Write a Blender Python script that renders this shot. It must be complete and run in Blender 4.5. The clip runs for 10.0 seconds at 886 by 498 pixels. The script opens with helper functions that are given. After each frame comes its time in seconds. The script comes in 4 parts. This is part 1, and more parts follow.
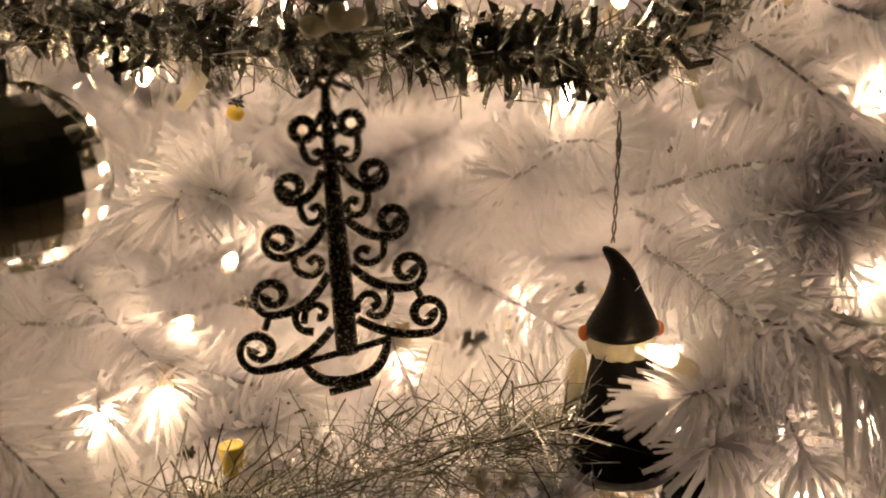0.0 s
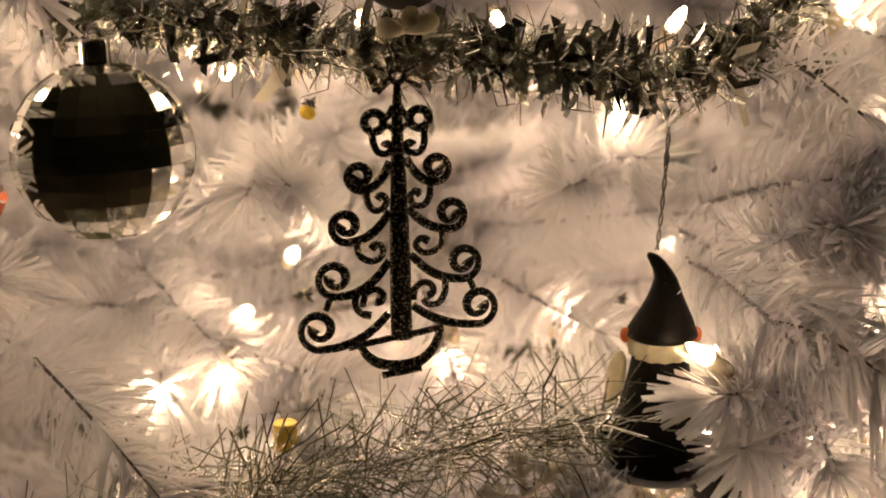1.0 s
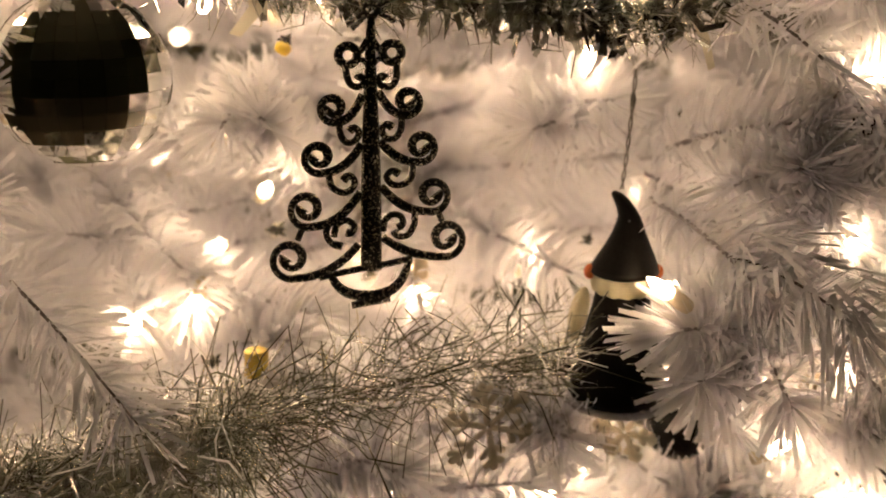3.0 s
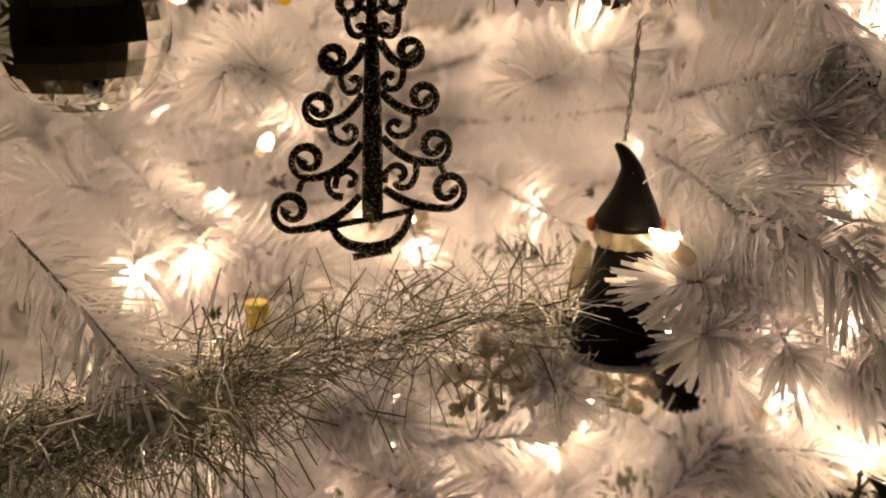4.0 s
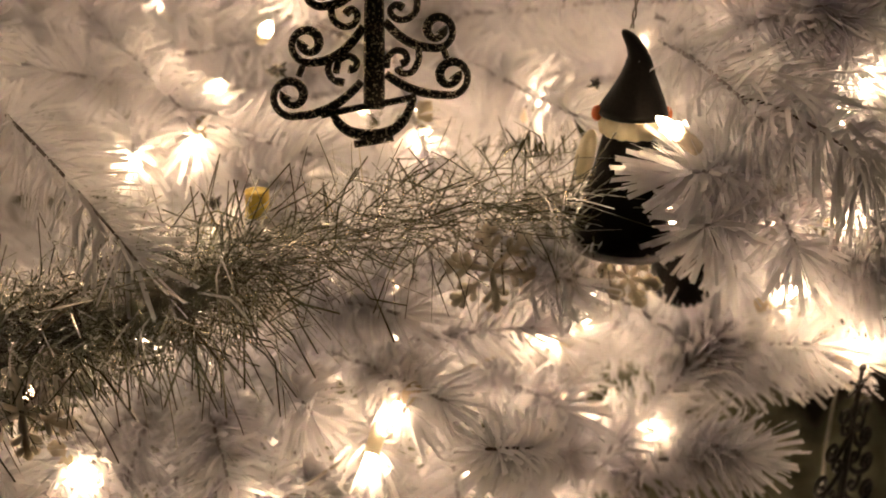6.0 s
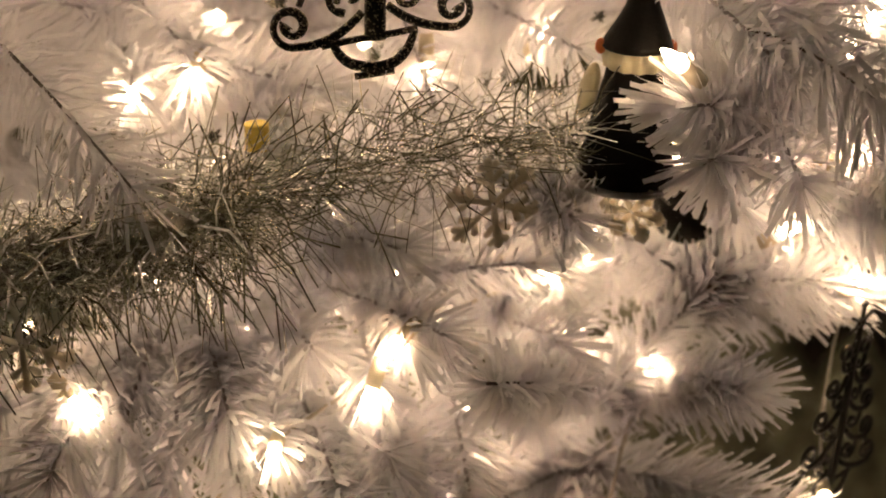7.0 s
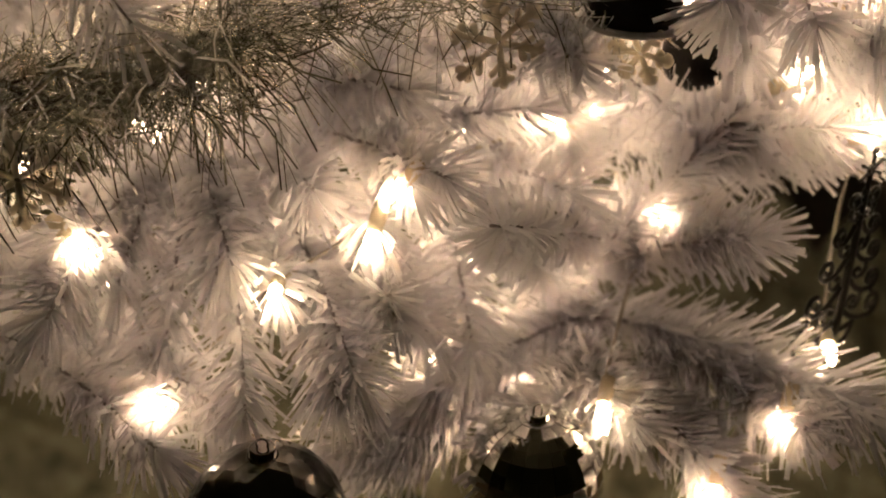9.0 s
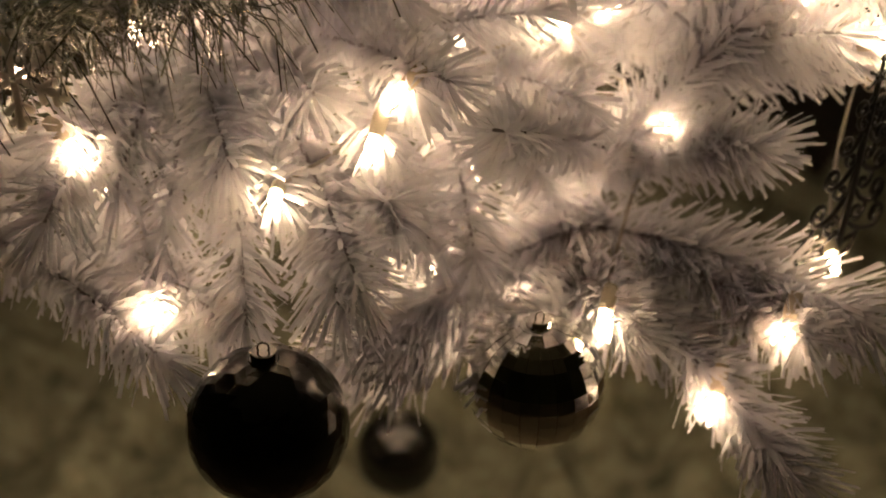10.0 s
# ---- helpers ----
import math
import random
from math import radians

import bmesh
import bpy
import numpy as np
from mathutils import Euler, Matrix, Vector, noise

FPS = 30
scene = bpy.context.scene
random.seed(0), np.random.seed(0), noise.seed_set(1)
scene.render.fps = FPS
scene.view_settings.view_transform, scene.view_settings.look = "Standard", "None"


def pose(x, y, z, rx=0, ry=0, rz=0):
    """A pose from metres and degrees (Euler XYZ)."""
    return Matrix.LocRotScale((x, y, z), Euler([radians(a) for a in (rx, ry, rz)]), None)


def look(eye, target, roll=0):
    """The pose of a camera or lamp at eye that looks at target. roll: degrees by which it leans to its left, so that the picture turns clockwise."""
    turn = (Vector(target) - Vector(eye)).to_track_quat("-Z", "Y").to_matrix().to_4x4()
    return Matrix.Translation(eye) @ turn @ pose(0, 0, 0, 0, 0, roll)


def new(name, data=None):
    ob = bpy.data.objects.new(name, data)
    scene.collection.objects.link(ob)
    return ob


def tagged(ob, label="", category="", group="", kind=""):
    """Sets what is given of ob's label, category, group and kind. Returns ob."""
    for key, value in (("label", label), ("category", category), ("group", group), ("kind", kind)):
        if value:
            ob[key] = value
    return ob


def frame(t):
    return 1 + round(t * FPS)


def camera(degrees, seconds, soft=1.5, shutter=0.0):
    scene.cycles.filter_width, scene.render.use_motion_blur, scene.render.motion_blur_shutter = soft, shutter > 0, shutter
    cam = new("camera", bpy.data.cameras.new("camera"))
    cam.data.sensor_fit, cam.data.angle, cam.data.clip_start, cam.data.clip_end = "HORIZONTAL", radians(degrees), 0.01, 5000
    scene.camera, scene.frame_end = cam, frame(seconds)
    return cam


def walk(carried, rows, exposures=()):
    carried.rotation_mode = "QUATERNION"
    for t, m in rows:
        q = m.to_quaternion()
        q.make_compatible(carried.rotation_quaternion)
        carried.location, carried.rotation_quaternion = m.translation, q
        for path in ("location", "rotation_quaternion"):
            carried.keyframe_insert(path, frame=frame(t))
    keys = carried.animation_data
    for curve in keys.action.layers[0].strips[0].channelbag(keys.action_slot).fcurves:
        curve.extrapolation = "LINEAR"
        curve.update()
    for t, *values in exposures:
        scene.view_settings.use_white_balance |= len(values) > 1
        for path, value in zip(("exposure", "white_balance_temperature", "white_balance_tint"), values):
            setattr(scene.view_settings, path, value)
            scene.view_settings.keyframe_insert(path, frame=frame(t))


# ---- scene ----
cam = camera(38.25, 10.0, soft=1.75)
cam.data.dof.use_dof, cam.data.dof.focus_distance, cam.data.dof.aperture_fstop = True, 0.452, 6.0
PATH = [
    (0, (-0.0180, -0.0145, 0.7982), (0.0113, 0.9458, 0.5208), -4.76),
    (0.5, (-0.0230, -0.0273, 0.7843), (-0.0123, 0.9449, 0.5505), -4.00),
    (1, (-0.0293, -0.0472, 0.7789), (-0.0195, 0.9280, 0.5579), -1.95),
    (1.5, (-0.0306, -0.0651, 0.7720), (0.0081, 0.9132, 0.5684), -0.43),
    (2, (-0.0273, -0.0635, 0.7718), (0.0014, 0.9119, 0.5533), -0.66),
    (2.5, (-0.0282, -0.0623, 0.7707), (0.0018, 0.9099, 0.5383), -0.60),
    (4, (-0.0280, -0.0603, 0.7641), (-0.0005, 0.9014, 0.4915), -0.47),
    (4.5, (-0.0280, -0.0597, 0.7615), (-0.0012, 0.8977, 0.4742), -0.39),
    (5, (-0.0276, -0.0587, 0.7593), (-0.0022, 0.8936, 0.4554), -0.35),
    (6.5, (-0.0281, -0.0567, 0.7510), (-0.0036, 0.8775, 0.3950), -0.03),
    (7, (-0.0283, -0.0554, 0.7494), (-0.0041, 0.8699, 0.3707), 0.06),
    (7.5, (-0.0285, -0.0552, 0.7459), (-0.0046, 0.8618, 0.3477), 0.14),
    (8, (-0.0282, -0.0549, 0.7417), (-0.0057, 0.8530, 0.3231), 0.25),
    (8.5, (-0.0282, -0.0557, 0.7350), (-0.0062, 0.8444, 0.2999), 0.38),
    (9, (-0.0287, -0.0564, 0.7284), (-0.0065, 0.8344, 0.2747), 0.50),
    (9.5, (-0.0287, -0.0571, 0.7225), (-0.0070, 0.8226, 0.2475), 0.60),
    (10, (-0.0306, -0.0567, 0.7177), (-0.0058, 0.8085, 0.2168), 0.87),
]
walk(cam, [(t, look(eye, target, roll)) for t, eye, target, roll in PATH], [(0, 0.68), (2.5, 0.82), (5, 0.75), (6.5, 0.62), (8.5, 0.72), (10, 0.52)])

# ---- light: the room is dark, the tree's own warm bulbs light it ----
world = bpy.data.worlds.new("night")
scene.world = world
world.use_nodes = True
world.node_tree.nodes["Background"].inputs["Color"].default_value = (0.5, 0.45, 0.4, 1)
world.node_tree.nodes["Background"].inputs["Strength"].default_value = 0.02
BULB_COLOUR, BULB_POWER = (1.0, 0.69, 0.408), 38.0


# ---- materials ----
def material(name):
    m = bpy.data.materials.new(name)
    m.use_nodes = True
    nt = m.node_tree
    return m, nt, nt.nodes, nt.links, nt.nodes["Principled BSDF"]


def noise_node(nt, scale, detail=3.0, rough=0.5, coords="Object"):
    tc = nt.nodes.new("ShaderNodeTexCoord")
    n = nt.nodes.new("ShaderNodeTexNoise")
    n.inputs["Scale"].default_value, n.inputs["Detail"].default_value, n.inputs["Roughness"].default_value = scale, detail, rough
    nt.links.new(tc.outputs[coords], n.inputs["Vector"])
    return n


def ramp(nt, source, stops):
    r = nt.nodes.new("ShaderNodeValToRGB")
    while len(r.color_ramp.elements) < len(stops):
        r.color_ramp.elements.new(0.5)
    for e, (at, col) in zip(r.color_ramp.elements, stops):
        e.position, e.color = at, (*col, 1)
    nt.links.new(source, r.inputs["Fac"])
    return r


def bump(nt, source, strength, distance):
    b = nt.nodes.new("ShaderNodeBump")
    b.inputs["Strength"].default_value, b.inputs["Distance"].default_value = strength, distance
    nt.links.new(source, b.inputs["Height"])
    return b


def surface(name, dark, light, scale, rough=0.6, metal=0.0, bumps=0.3, depth=0.001, spec=0.5):
    """A plain procedural surface: two scales of noise between two colours, with fine relief."""
    m, nt, nodes, links, bsdf = material(name)
    a, b = noise_node(nt, scale), noise_node(nt, scale * 9, 4.0)
    mix = nodes.new("ShaderNodeMath")
    mix.operation = "MULTIPLY_ADD"
    mix.inputs[1].default_value = 0.45
    links.new(b.outputs["Fac"], mix.inputs[0])
    half = nodes.new("ShaderNodeMath")
    half.operation = "MULTIPLY"
    half.inputs[1].default_value = 0.55
    links.new(a.outputs["Fac"], half.inputs[0])
    links.new(half.outputs[0], mix.inputs[2])
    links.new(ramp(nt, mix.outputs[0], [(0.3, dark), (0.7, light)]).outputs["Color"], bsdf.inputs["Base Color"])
    bsdf.inputs["Roughness"].default_value, bsdf.inputs["Metallic"].default_value = rough, metal
    bsdf.inputs["Specular IOR Level"].default_value = spec
    links.new(bump(nt, b.outputs["Fac"], bumps, depth).outputs["Normal"], bsdf.inputs["Normal"])
    return m


def needle_material(name, dark, light, through_share=0.37):
    """Thin white plastic film: matt, a little gloss, some light comes through."""
    m, nt, nodes, links, bsdf = material(name)
    geo = nodes.new("ShaderNodeNewGeometry")
    big = noise_node(nt, 28.0)
    add = nodes.new("ShaderNodeMath")
    add.operation = "MULTIPLY_ADD"
    add.inputs[1].default_value = 0.5
    links.new(geo.outputs["Random Per Island"], add.inputs[0])
    half = nodes.new("ShaderNodeMath")
    half.operation = "MULTIPLY"
    half.inputs[1].default_value = 0.5
    links.new(big.outputs["Fac"], half.inputs[0])
    links.new(half.outputs[0], add.inputs[2])
    col = ramp(nt, add.outputs[0], [(0.1, dark), (0.8, light)])
    links.new(col.outputs["Color"], bsdf.inputs["Base Color"])
    bsdf.inputs["Roughness"].default_value = 0.33
    bsdf.inputs["Specular IOR Level"].default_value = 0.5
    tr = nodes.new("ShaderNodeBsdfTranslucent")
    links.new(col.outputs["Color"], tr.inputs["Color"])
    mx = nodes.new("ShaderNodeMixShader")
    mx.inputs["Fac"].default_value = through_share
    links.new(bsdf.outputs["BSDF"], mx.inputs[1])
    links.new(tr.outputs["BSDF"], mx.inputs[2])
    links.new(mx.outputs["Shader"], nodes["Material Output"].inputs["Surface"])
    return m


def foil_material(name, colour, rough, islands=0.5):
    """Metallised film: each strip's random tone stands in for how it catches the light."""
    m, nt, nodes, links, bsdf = material(name)
    geo = nodes.new("ShaderNodeNewGeometry")
    dim = tuple(c * islands for c in colour)
    links.new(ramp(nt, geo.outputs["Random Per Island"], [(0.0, dim), (1.0, colour)]).outputs["Color"], bsdf.inputs["Base Color"])
    bsdf.inputs["Metallic"].default_value, bsdf.inputs["Roughness"].default_value = 1.0, rough
    n = noise_node(nt, 350.0, 2.0)
    links.new(bump(nt, n.outputs["Fac"], 0.25, 0.0006).outputs["Normal"], bsdf.inputs["Normal"])
    return m


def glitter_material(name, base, fleck):
    m, nt, nodes, links, bsdf = material(name)
    tc = nodes.new("ShaderNodeTexCoord")
    v = nodes.new("ShaderNodeTexVoronoi")
    v.inputs["Scale"].default_value = 1700.0
    links.new(tc.outputs["Object"], v.inputs["Vector"])
    sep = nodes.new("ShaderNodeSeparateColor")
    links.new(v.outputs["Color"], sep.inputs["Color"])
    links.new(ramp(nt, sep.outputs["Red"], [(0.80, base), (0.93, fleck)]).outputs["Color"], bsdf.inputs["Base Color"])
    links.new(ramp(nt, sep.outputs["Red"], [(0.80, (0, 0, 0)), (0.85, (1, 1, 1))]).outputs["Color"], bsdf.inputs["Metallic"])
    bsdf.inputs["Roughness"].default_value = 0.38
    b = bump(nt, sep.outputs["Green"], 0.7, 0.0008)
    links.new(b.outputs["Normal"], bsdf.inputs["Normal"])
    return m


def light_material(name, colour, strength):
    m, nt, nodes, links, bsdf = material(name)
    bsdf.inputs["Base Color"].default_value = (*colour, 1)
    bsdf.inputs["Emission Color"].default_value = (*colour, 1)
    bsdf.inputs["Emission Strength"].default_value = strength
    return m


M_NEEDLE = needle_material("white_needles", (0.84, 0.83, 0.89), (0.95, 0.945, 0.96))
M_STEM = surface("wire_stem", (0.42, 0.39, 0.42), (0.62, 0.59, 0.62), 300, 0.5)
M_TIPWIRE = surface("dark_wire", (0.14, 0.12, 0.12), (0.26, 0.23, 0.22), 300, 0.5)
M_BULB = light_material("lit_bulb", BULB_COLOUR, BULB_POWER)
M_SOCKET = surface("socket_plastic", (0.70, 0.60, 0.44), (0.82, 0.74, 0.58), 200, 0.4)
M_WIRE = surface("pale_wire", (0.6, 0.55, 0.48), (0.75, 0.7, 0.62), 300, 0.45)
M_TINSEL = foil_material("silver_tinsel", (0.97, 0.97, 0.90), 0.23, 0.50)
M_FOIL = foil_material("silver_flake_foil", (0.84, 0.84, 0.78), 0.22, 0.30)
M_CREAM_FOIL = needle_material("cream_flake", (0.78, 0.73, 0.60), (0.88, 0.84, 0.72), 0.45)
M_GLITTER = glitter_material("black_glitter", (0.024, 0.024, 0.022), (0.66, 0.60, 0.44))
M_BLACKMETAL = glitter_material("black_lacquer", (0.012, 0.012, 0.012), (0.10, 0.09, 0.07))
M_MIRROR = surface("mirror_glass", (0.86, 0.86, 0.82), (0.92, 0.92, 0.88), 60, 0.03, 1.0, 0.05, 0.0002)
M_SILVER = surface("polished_silver", (0.70, 0.69, 0.66), (0.82, 0.81, 0.78), 200, 0.12, 1.0, 0.1, 0.0003)
M_BLACKGLASS = surface("black_glass", (0.008, 0.008, 0.007), (0.020, 0.020, 0.018), 80, 0.07, 0.0, 0.05, 0.0005, 0.9)
M_GOLD = surface("gold_metal", (0.75, 0.55, 0.10), (0.92, 0.76, 0.26), 200, 0.38, 1.0, 0.2, 0.0003)
M_PEARL = surface("pearl_white", (0.70, 0.68, 0.64), (0.84, 0.82, 0.78), 60, 0.25)
M_FROST = needle_material("frosted_beige", (0.74, 0.68, 0.58), (0.86, 0.81, 0.72), 0.5)
M_CERAMIC = surface("black_glaze", (0.004, 0.004, 0.004), (0.012, 0.011, 0.010), 90, 0.38, 0.0, 0.3, 0.0006, 0.10)
M_IVORY = surface("ivory_glaze", (0.66, 0.58, 0.38), (0.82, 0.75, 0.55), 160, 0.4)
M_ORANGE = surface("orange_glaze", (0.62, 0.12, 0.03), (0.75, 0.20, 0.05), 120, 0.35)
M_YELLOW = surface("yellow_plastic", (0.80, 0.55, 0.03), (0.90, 0.66, 0.06), 200, 0.4)
M_CORD = surface("grey_cord", (0.12, 0.11, 0.10), (0.28, 0.26, 0.24), 900, 0.7)
# olive cloth; crease shade and sheen are put into the mottled colour
M_CLOTH = surface("olive_satin_crease_tone", (0.03, 0.035, 0.018), (0.66, 0.67, 0.48), 38, 0.27, 0.0, 0.8, 0.006)
M_CARPET = surface("brown_carpet", (0.16, 0.13, 0.085), (0.25, 0.21, 0.14), 30, 0.95, 0.0, 0.8, 0.004)
M_WALL = surface("olive_wall_paint", (0.075, 0.075, 0.035), (0.11, 0.11, 0.055), 4, 0.85, 0.0, 0.2, 0.001)
M_CEIL = surface("ceiling_paint", (0.34, 0.34, 0.24), (0.40, 0.40, 0.30), 4, 0.9)
M_WOOD = surface("brown_wood", (0.10, 0.065, 0.035), (0.17, 0.115, 0.065), 18, 0.5, 0.0, 0.2, 0.0008)
M_DARKWOOD = surface("dark_stained_wood", (0.012, 0.009, 0.007), (0.028, 0.022, 0.016), 18, 0.5, 0.0, 0.2, 0.0008)
M_BARK = surface("painted_trunk", (0.45, 0.43, 0.42), (0.62, 0.60, 0.58), 60, 0.6)


# ---- mesh helpers ----
def part(name, bm, mat, parent=None, label=""):
    me = bpy.data.meshes.new(name)
    bm.to_mesh(me)
    bm.free()
    for m in mat if isinstance(mat, (list, tuple)) else [mat]:
        me.materials.append(m)
    ob = new(name, me)
    if parent is not None:
        ob.parent = parent
    return tagged(ob, label) if label else ob


def raw(name, verts, faces, mat, parent=None, smooth=False):
    me = bpy.data.meshes.new(name)
    me.from_pydata(verts, [], faces)
    me.materials.append(mat)
    if smooth:
        me.shade_smooth()
    ob = new(name, me)
    if parent is not None:
        ob.parent = parent
    return ob


def smooth(bm):
    for f in bm.faces:
        f.smooth = True
    return bm


def sweep(bm, pts, ra, rb=None, sides=8, up=Vector((0, 1, 0)), closed=False):
    """A tube along points; ra, rb: half width and half depth, numbers or one per point."""
    n = len(pts)
    pts = [Vector(p) for p in pts]
    wide = ra if isinstance(ra, (list, tuple)) else [ra] * n
    deep = wide if rb is None else (rb if isinstance(rb, (list, tuple)) else [rb] * n)
    rings = []
    for i, p in enumerate(pts):
        a, b = pts[(i - 1) % n if closed else max(i - 1, 0)], pts[(i + 1) % n if closed else min(i + 1, n - 1)]
        t = (b - a).normalized()
        side = t.cross(up)
        side = side.normalized() if side.length > 1e-5 else t.orthogonal().normalized()
        out = side.cross(t).normalized()
        rings.append([bm.verts.new(p + side * wide[i] * math.cos(k * math.tau / sides) + out * deep[i] * math.sin(k * math.tau / sides)) for k in range(sides)])
    for i in range(n if closed else n - 1):
        a, b = rings[i], rings[(i + 1) % n]
        for k in range(sides):
            bm.faces.new((a[k], a[(k + 1) % sides], b[(k + 1) % sides], b[k])).smooth = True
    if not closed:
        bm.faces.new(rings[0][::-1])
        bm.faces.new(rings[-1])
    return bm


def lathe(bm, profile, sides=24, mat=0, at=(0, 0, 0), bend=None):
    """Rings of (radius, height) turned about the upright axis; bend shifts a ring by its height."""
    rings = []
    for r, z in profile:
        dx, dy = bend(z) if bend else (0, 0)
        rings.append([bm.verts.new((at[0] + dx + r * math.cos(k * math.tau / sides), at[1] + dy + r * math.sin(k * math.tau / sides), at[2] + z)) for k in range(sides)])
    for a, b in zip(rings, rings[1:]):
        for k in range(sides):
            f = bm.faces.new((a[k], a[(k + 1) % sides], b[(k + 1) % sides], b[k]))
            f.smooth, f.material_index = True, mat
    bm.faces.new(rings[0][::-1]).material_index = mat
    bm.faces.new(rings[-1]).material_index = mat
    return bm


def box(bm, lo, hi):
    r = bmesh.ops.create_cube(bm, size=1.0)
    for v in r["verts"]:
        v.co = Vector([l + (h - l) * (c + 0.5) for l, h, c in zip(lo, hi, v.co)])
    return bm


def bezier(a, b, c, n):
    a, b, c = Vector(a), Vector(b), Vector(c)
    return [a * (1 - s) ** 2 + b * 2 * s * (1 - s) + c * s * s for s in (i / (n - 1) for i in range(n))]


def smooth_path(ctrl, n):
    """A smooth line through control points."""
    ctrl = [Vector(c) for c in ctrl]
    out = []
    for i in range(len(ctrl) - 1):
        p0, p1, p2, p3 = ctrl[max(i - 1, 0)], ctrl[i], ctrl[i + 1], ctrl[min(i + 2, len(ctrl) - 1)]
        for k in range(n):
            s = k / n
            out.append(0.5 * ((2 * p1) + (p2 - p0) * s + (2 * p0 - 5 * p1 + 4 * p2 - p3) * s * s + (3 * p1 - p0 - 3 * p2 + p3) * s ** 3))
    return out + [ctrl[-1]]


def unit(a):
    return a / np.maximum(np.linalg.norm(a, axis=1, keepdims=True), 1e-9)


def strips(rng, line, count, length, spread, width, lean, bend, tip_fan=0.0, twist=0.5, droop=0.0, jitter=0.0, loose=11, scatter=0.0):
    """Thin strips that stand out from a line, all round it. Returns verts and quads."""
    line = np.array([tuple(p) for p in line])
    seg = np.linalg.norm(np.diff(line, axis=0), axis=1)
    along = np.concatenate(([0], np.cumsum(seg))) / seg.sum()
    s = np.sort(rng.random(count))
    p = np.stack([np.interp(s, along, line[:, k]) for k in range(3)], 1)
    tan = np.gradient(line, axis=0)
    t = unit(np.stack([np.interp(s, along, tan[:, k]) for k in range(3)], 1))
    ref = np.where(np.abs(t[:, 2:3]) > 0.9, np.array([[1.0, 0, 0]]), np.array([[0, 0, 1.0]]))
    n1 = unit(np.cross(t, ref))
    n2 = np.cross(t, n1)
    phi = np.arange(count) * 2.39996 + rng.normal(0, 0.5, count)
    a = np.radians(rng.normal(lean, loose, count))
    if tip_fan:
        a = a * np.where(s > 1 - tip_fan, np.maximum((1 - s) / tip_fan, 0.12), 1.0)
    rad = n1 * np.cos(phi)[:, None] + n2 * np.sin(phi)[:, None]
    d = t * np.cos(a)[:, None] + rad * np.sin(a)[:, None]
    size = length * (1 + rng.uniform(-spread, spread, count))[:, None]
    kink = rng.normal(0, jitter, (count, 3)) if jitter else 0.0
    d2 = unit(d + t * bend * rng.uniform(0.3, 1.4, count)[:, None] + np.array([[0, 0, -droop]]) + kink)
    p = p + rad * 0.0008 + (rng.normal(0, scatter, (count, 3)) if scatter else 0.0)
    p1 = p + d * size * 0.5
    p2 = p1 + d2 * size * 0.5
    w = unit(np.cross(d, t) + rng.normal(0, twist, (count, 3))) * (width * rng.uniform(0.75, 1.2, count))[:, None] * 0.5
    v = np.stack([p - w * 0.8, p + w * 0.8, p1 - w, p1 + w, p2 - w * 0.8, p2 + w * 0.8], 1).reshape(-1, 3)
    i = np.arange(count)[:, None] * 6
    f = np.concatenate([i + np.array([[0, 1, 3, 2]]), i + np.array([[2, 3, 5, 4]])])
    return v, f


def strip_mesh(name, v, f, mat):
    me = bpy.data.meshes.new(name)
    me.vertices.add(len(v))
    me.vertices.foreach_set("co", v.astype(np.float32).ravel())
    me.loops.add(f.size)
    me.loops.foreach_set("vertex_index", f.astype(np.int32).ravel())
    me.polygons.add(len(f))
    me.polygons.foreach_set("loop_start", np.arange(len(f), dtype=np.int32) * 4)
    me.update(calc_edges=True)
    me.materials.append(mat)
    return me


# ---- the room ----
def slab(name, lo, hi, mat, label):
    return tagged(part(name, box(bmesh.new(), lo, hi), mat), label, name.split("_")[0], kind="structure")


slab("floor", (-2.2, -2.4, -0.1), (2.2, 2.0, 0.0), M_CARPET, "dark brown carpet floor in a dim room")
slab("wall_north", (-2.2, 2.0, 0.0), (2.2, 2.1, 2.5), M_WALL, "dim olive brown painted wall behind the tree")
slab("wall_south", (-2.2, -2.5, 0.0), (2.2, -2.4, 2.5), M_WALL, "dim olive brown painted wall")
slab("wall_west", (-2.3, -2.5, 0.0), (-2.2, 2.1, 2.5), M_WALL, "dim olive brown painted wall")
slab("wall_east", (2.2, -2.5, 0.0), (2.3, 2.1, 2.5), M_WALL, "dim olive brown painted wall")
slab("ceiling", (-2.3, -2.5, 2.5), (2.3, 2.1, 2.6), M_CEIL, "plain pale ceiling in the dark")

# ---- the tree ----
AXIS = Vector((0.0, 1.05, 0.0))
tree = tagged(new("christmas_tree"), "white artificial christmas tree with plastic needles and warm lights", "christmas tree")
tree.location = AXIS
rng = np.random.default_rng(7)


def outer(z):
    """The tree's radius at a height."""
    return 0.63 - 0.36 * (z - 0.65)


trunk = part("trunk", lathe(bmesh.new(), [(0.022, 0.0), (0.022, 0.4), (0.018, 1.2), (0.008, 2.2)], 12), M_BARK, tree)


def stem_mesh(line, thick):
    bm = bmesh.new()
    n = len(line)
    sweep(bm, line, [thick * (1 - 0.45 * i / (n - 1)) for i in range(n)], sides=6, up=Vector((0.2, 0.1, 1)))
    return bm


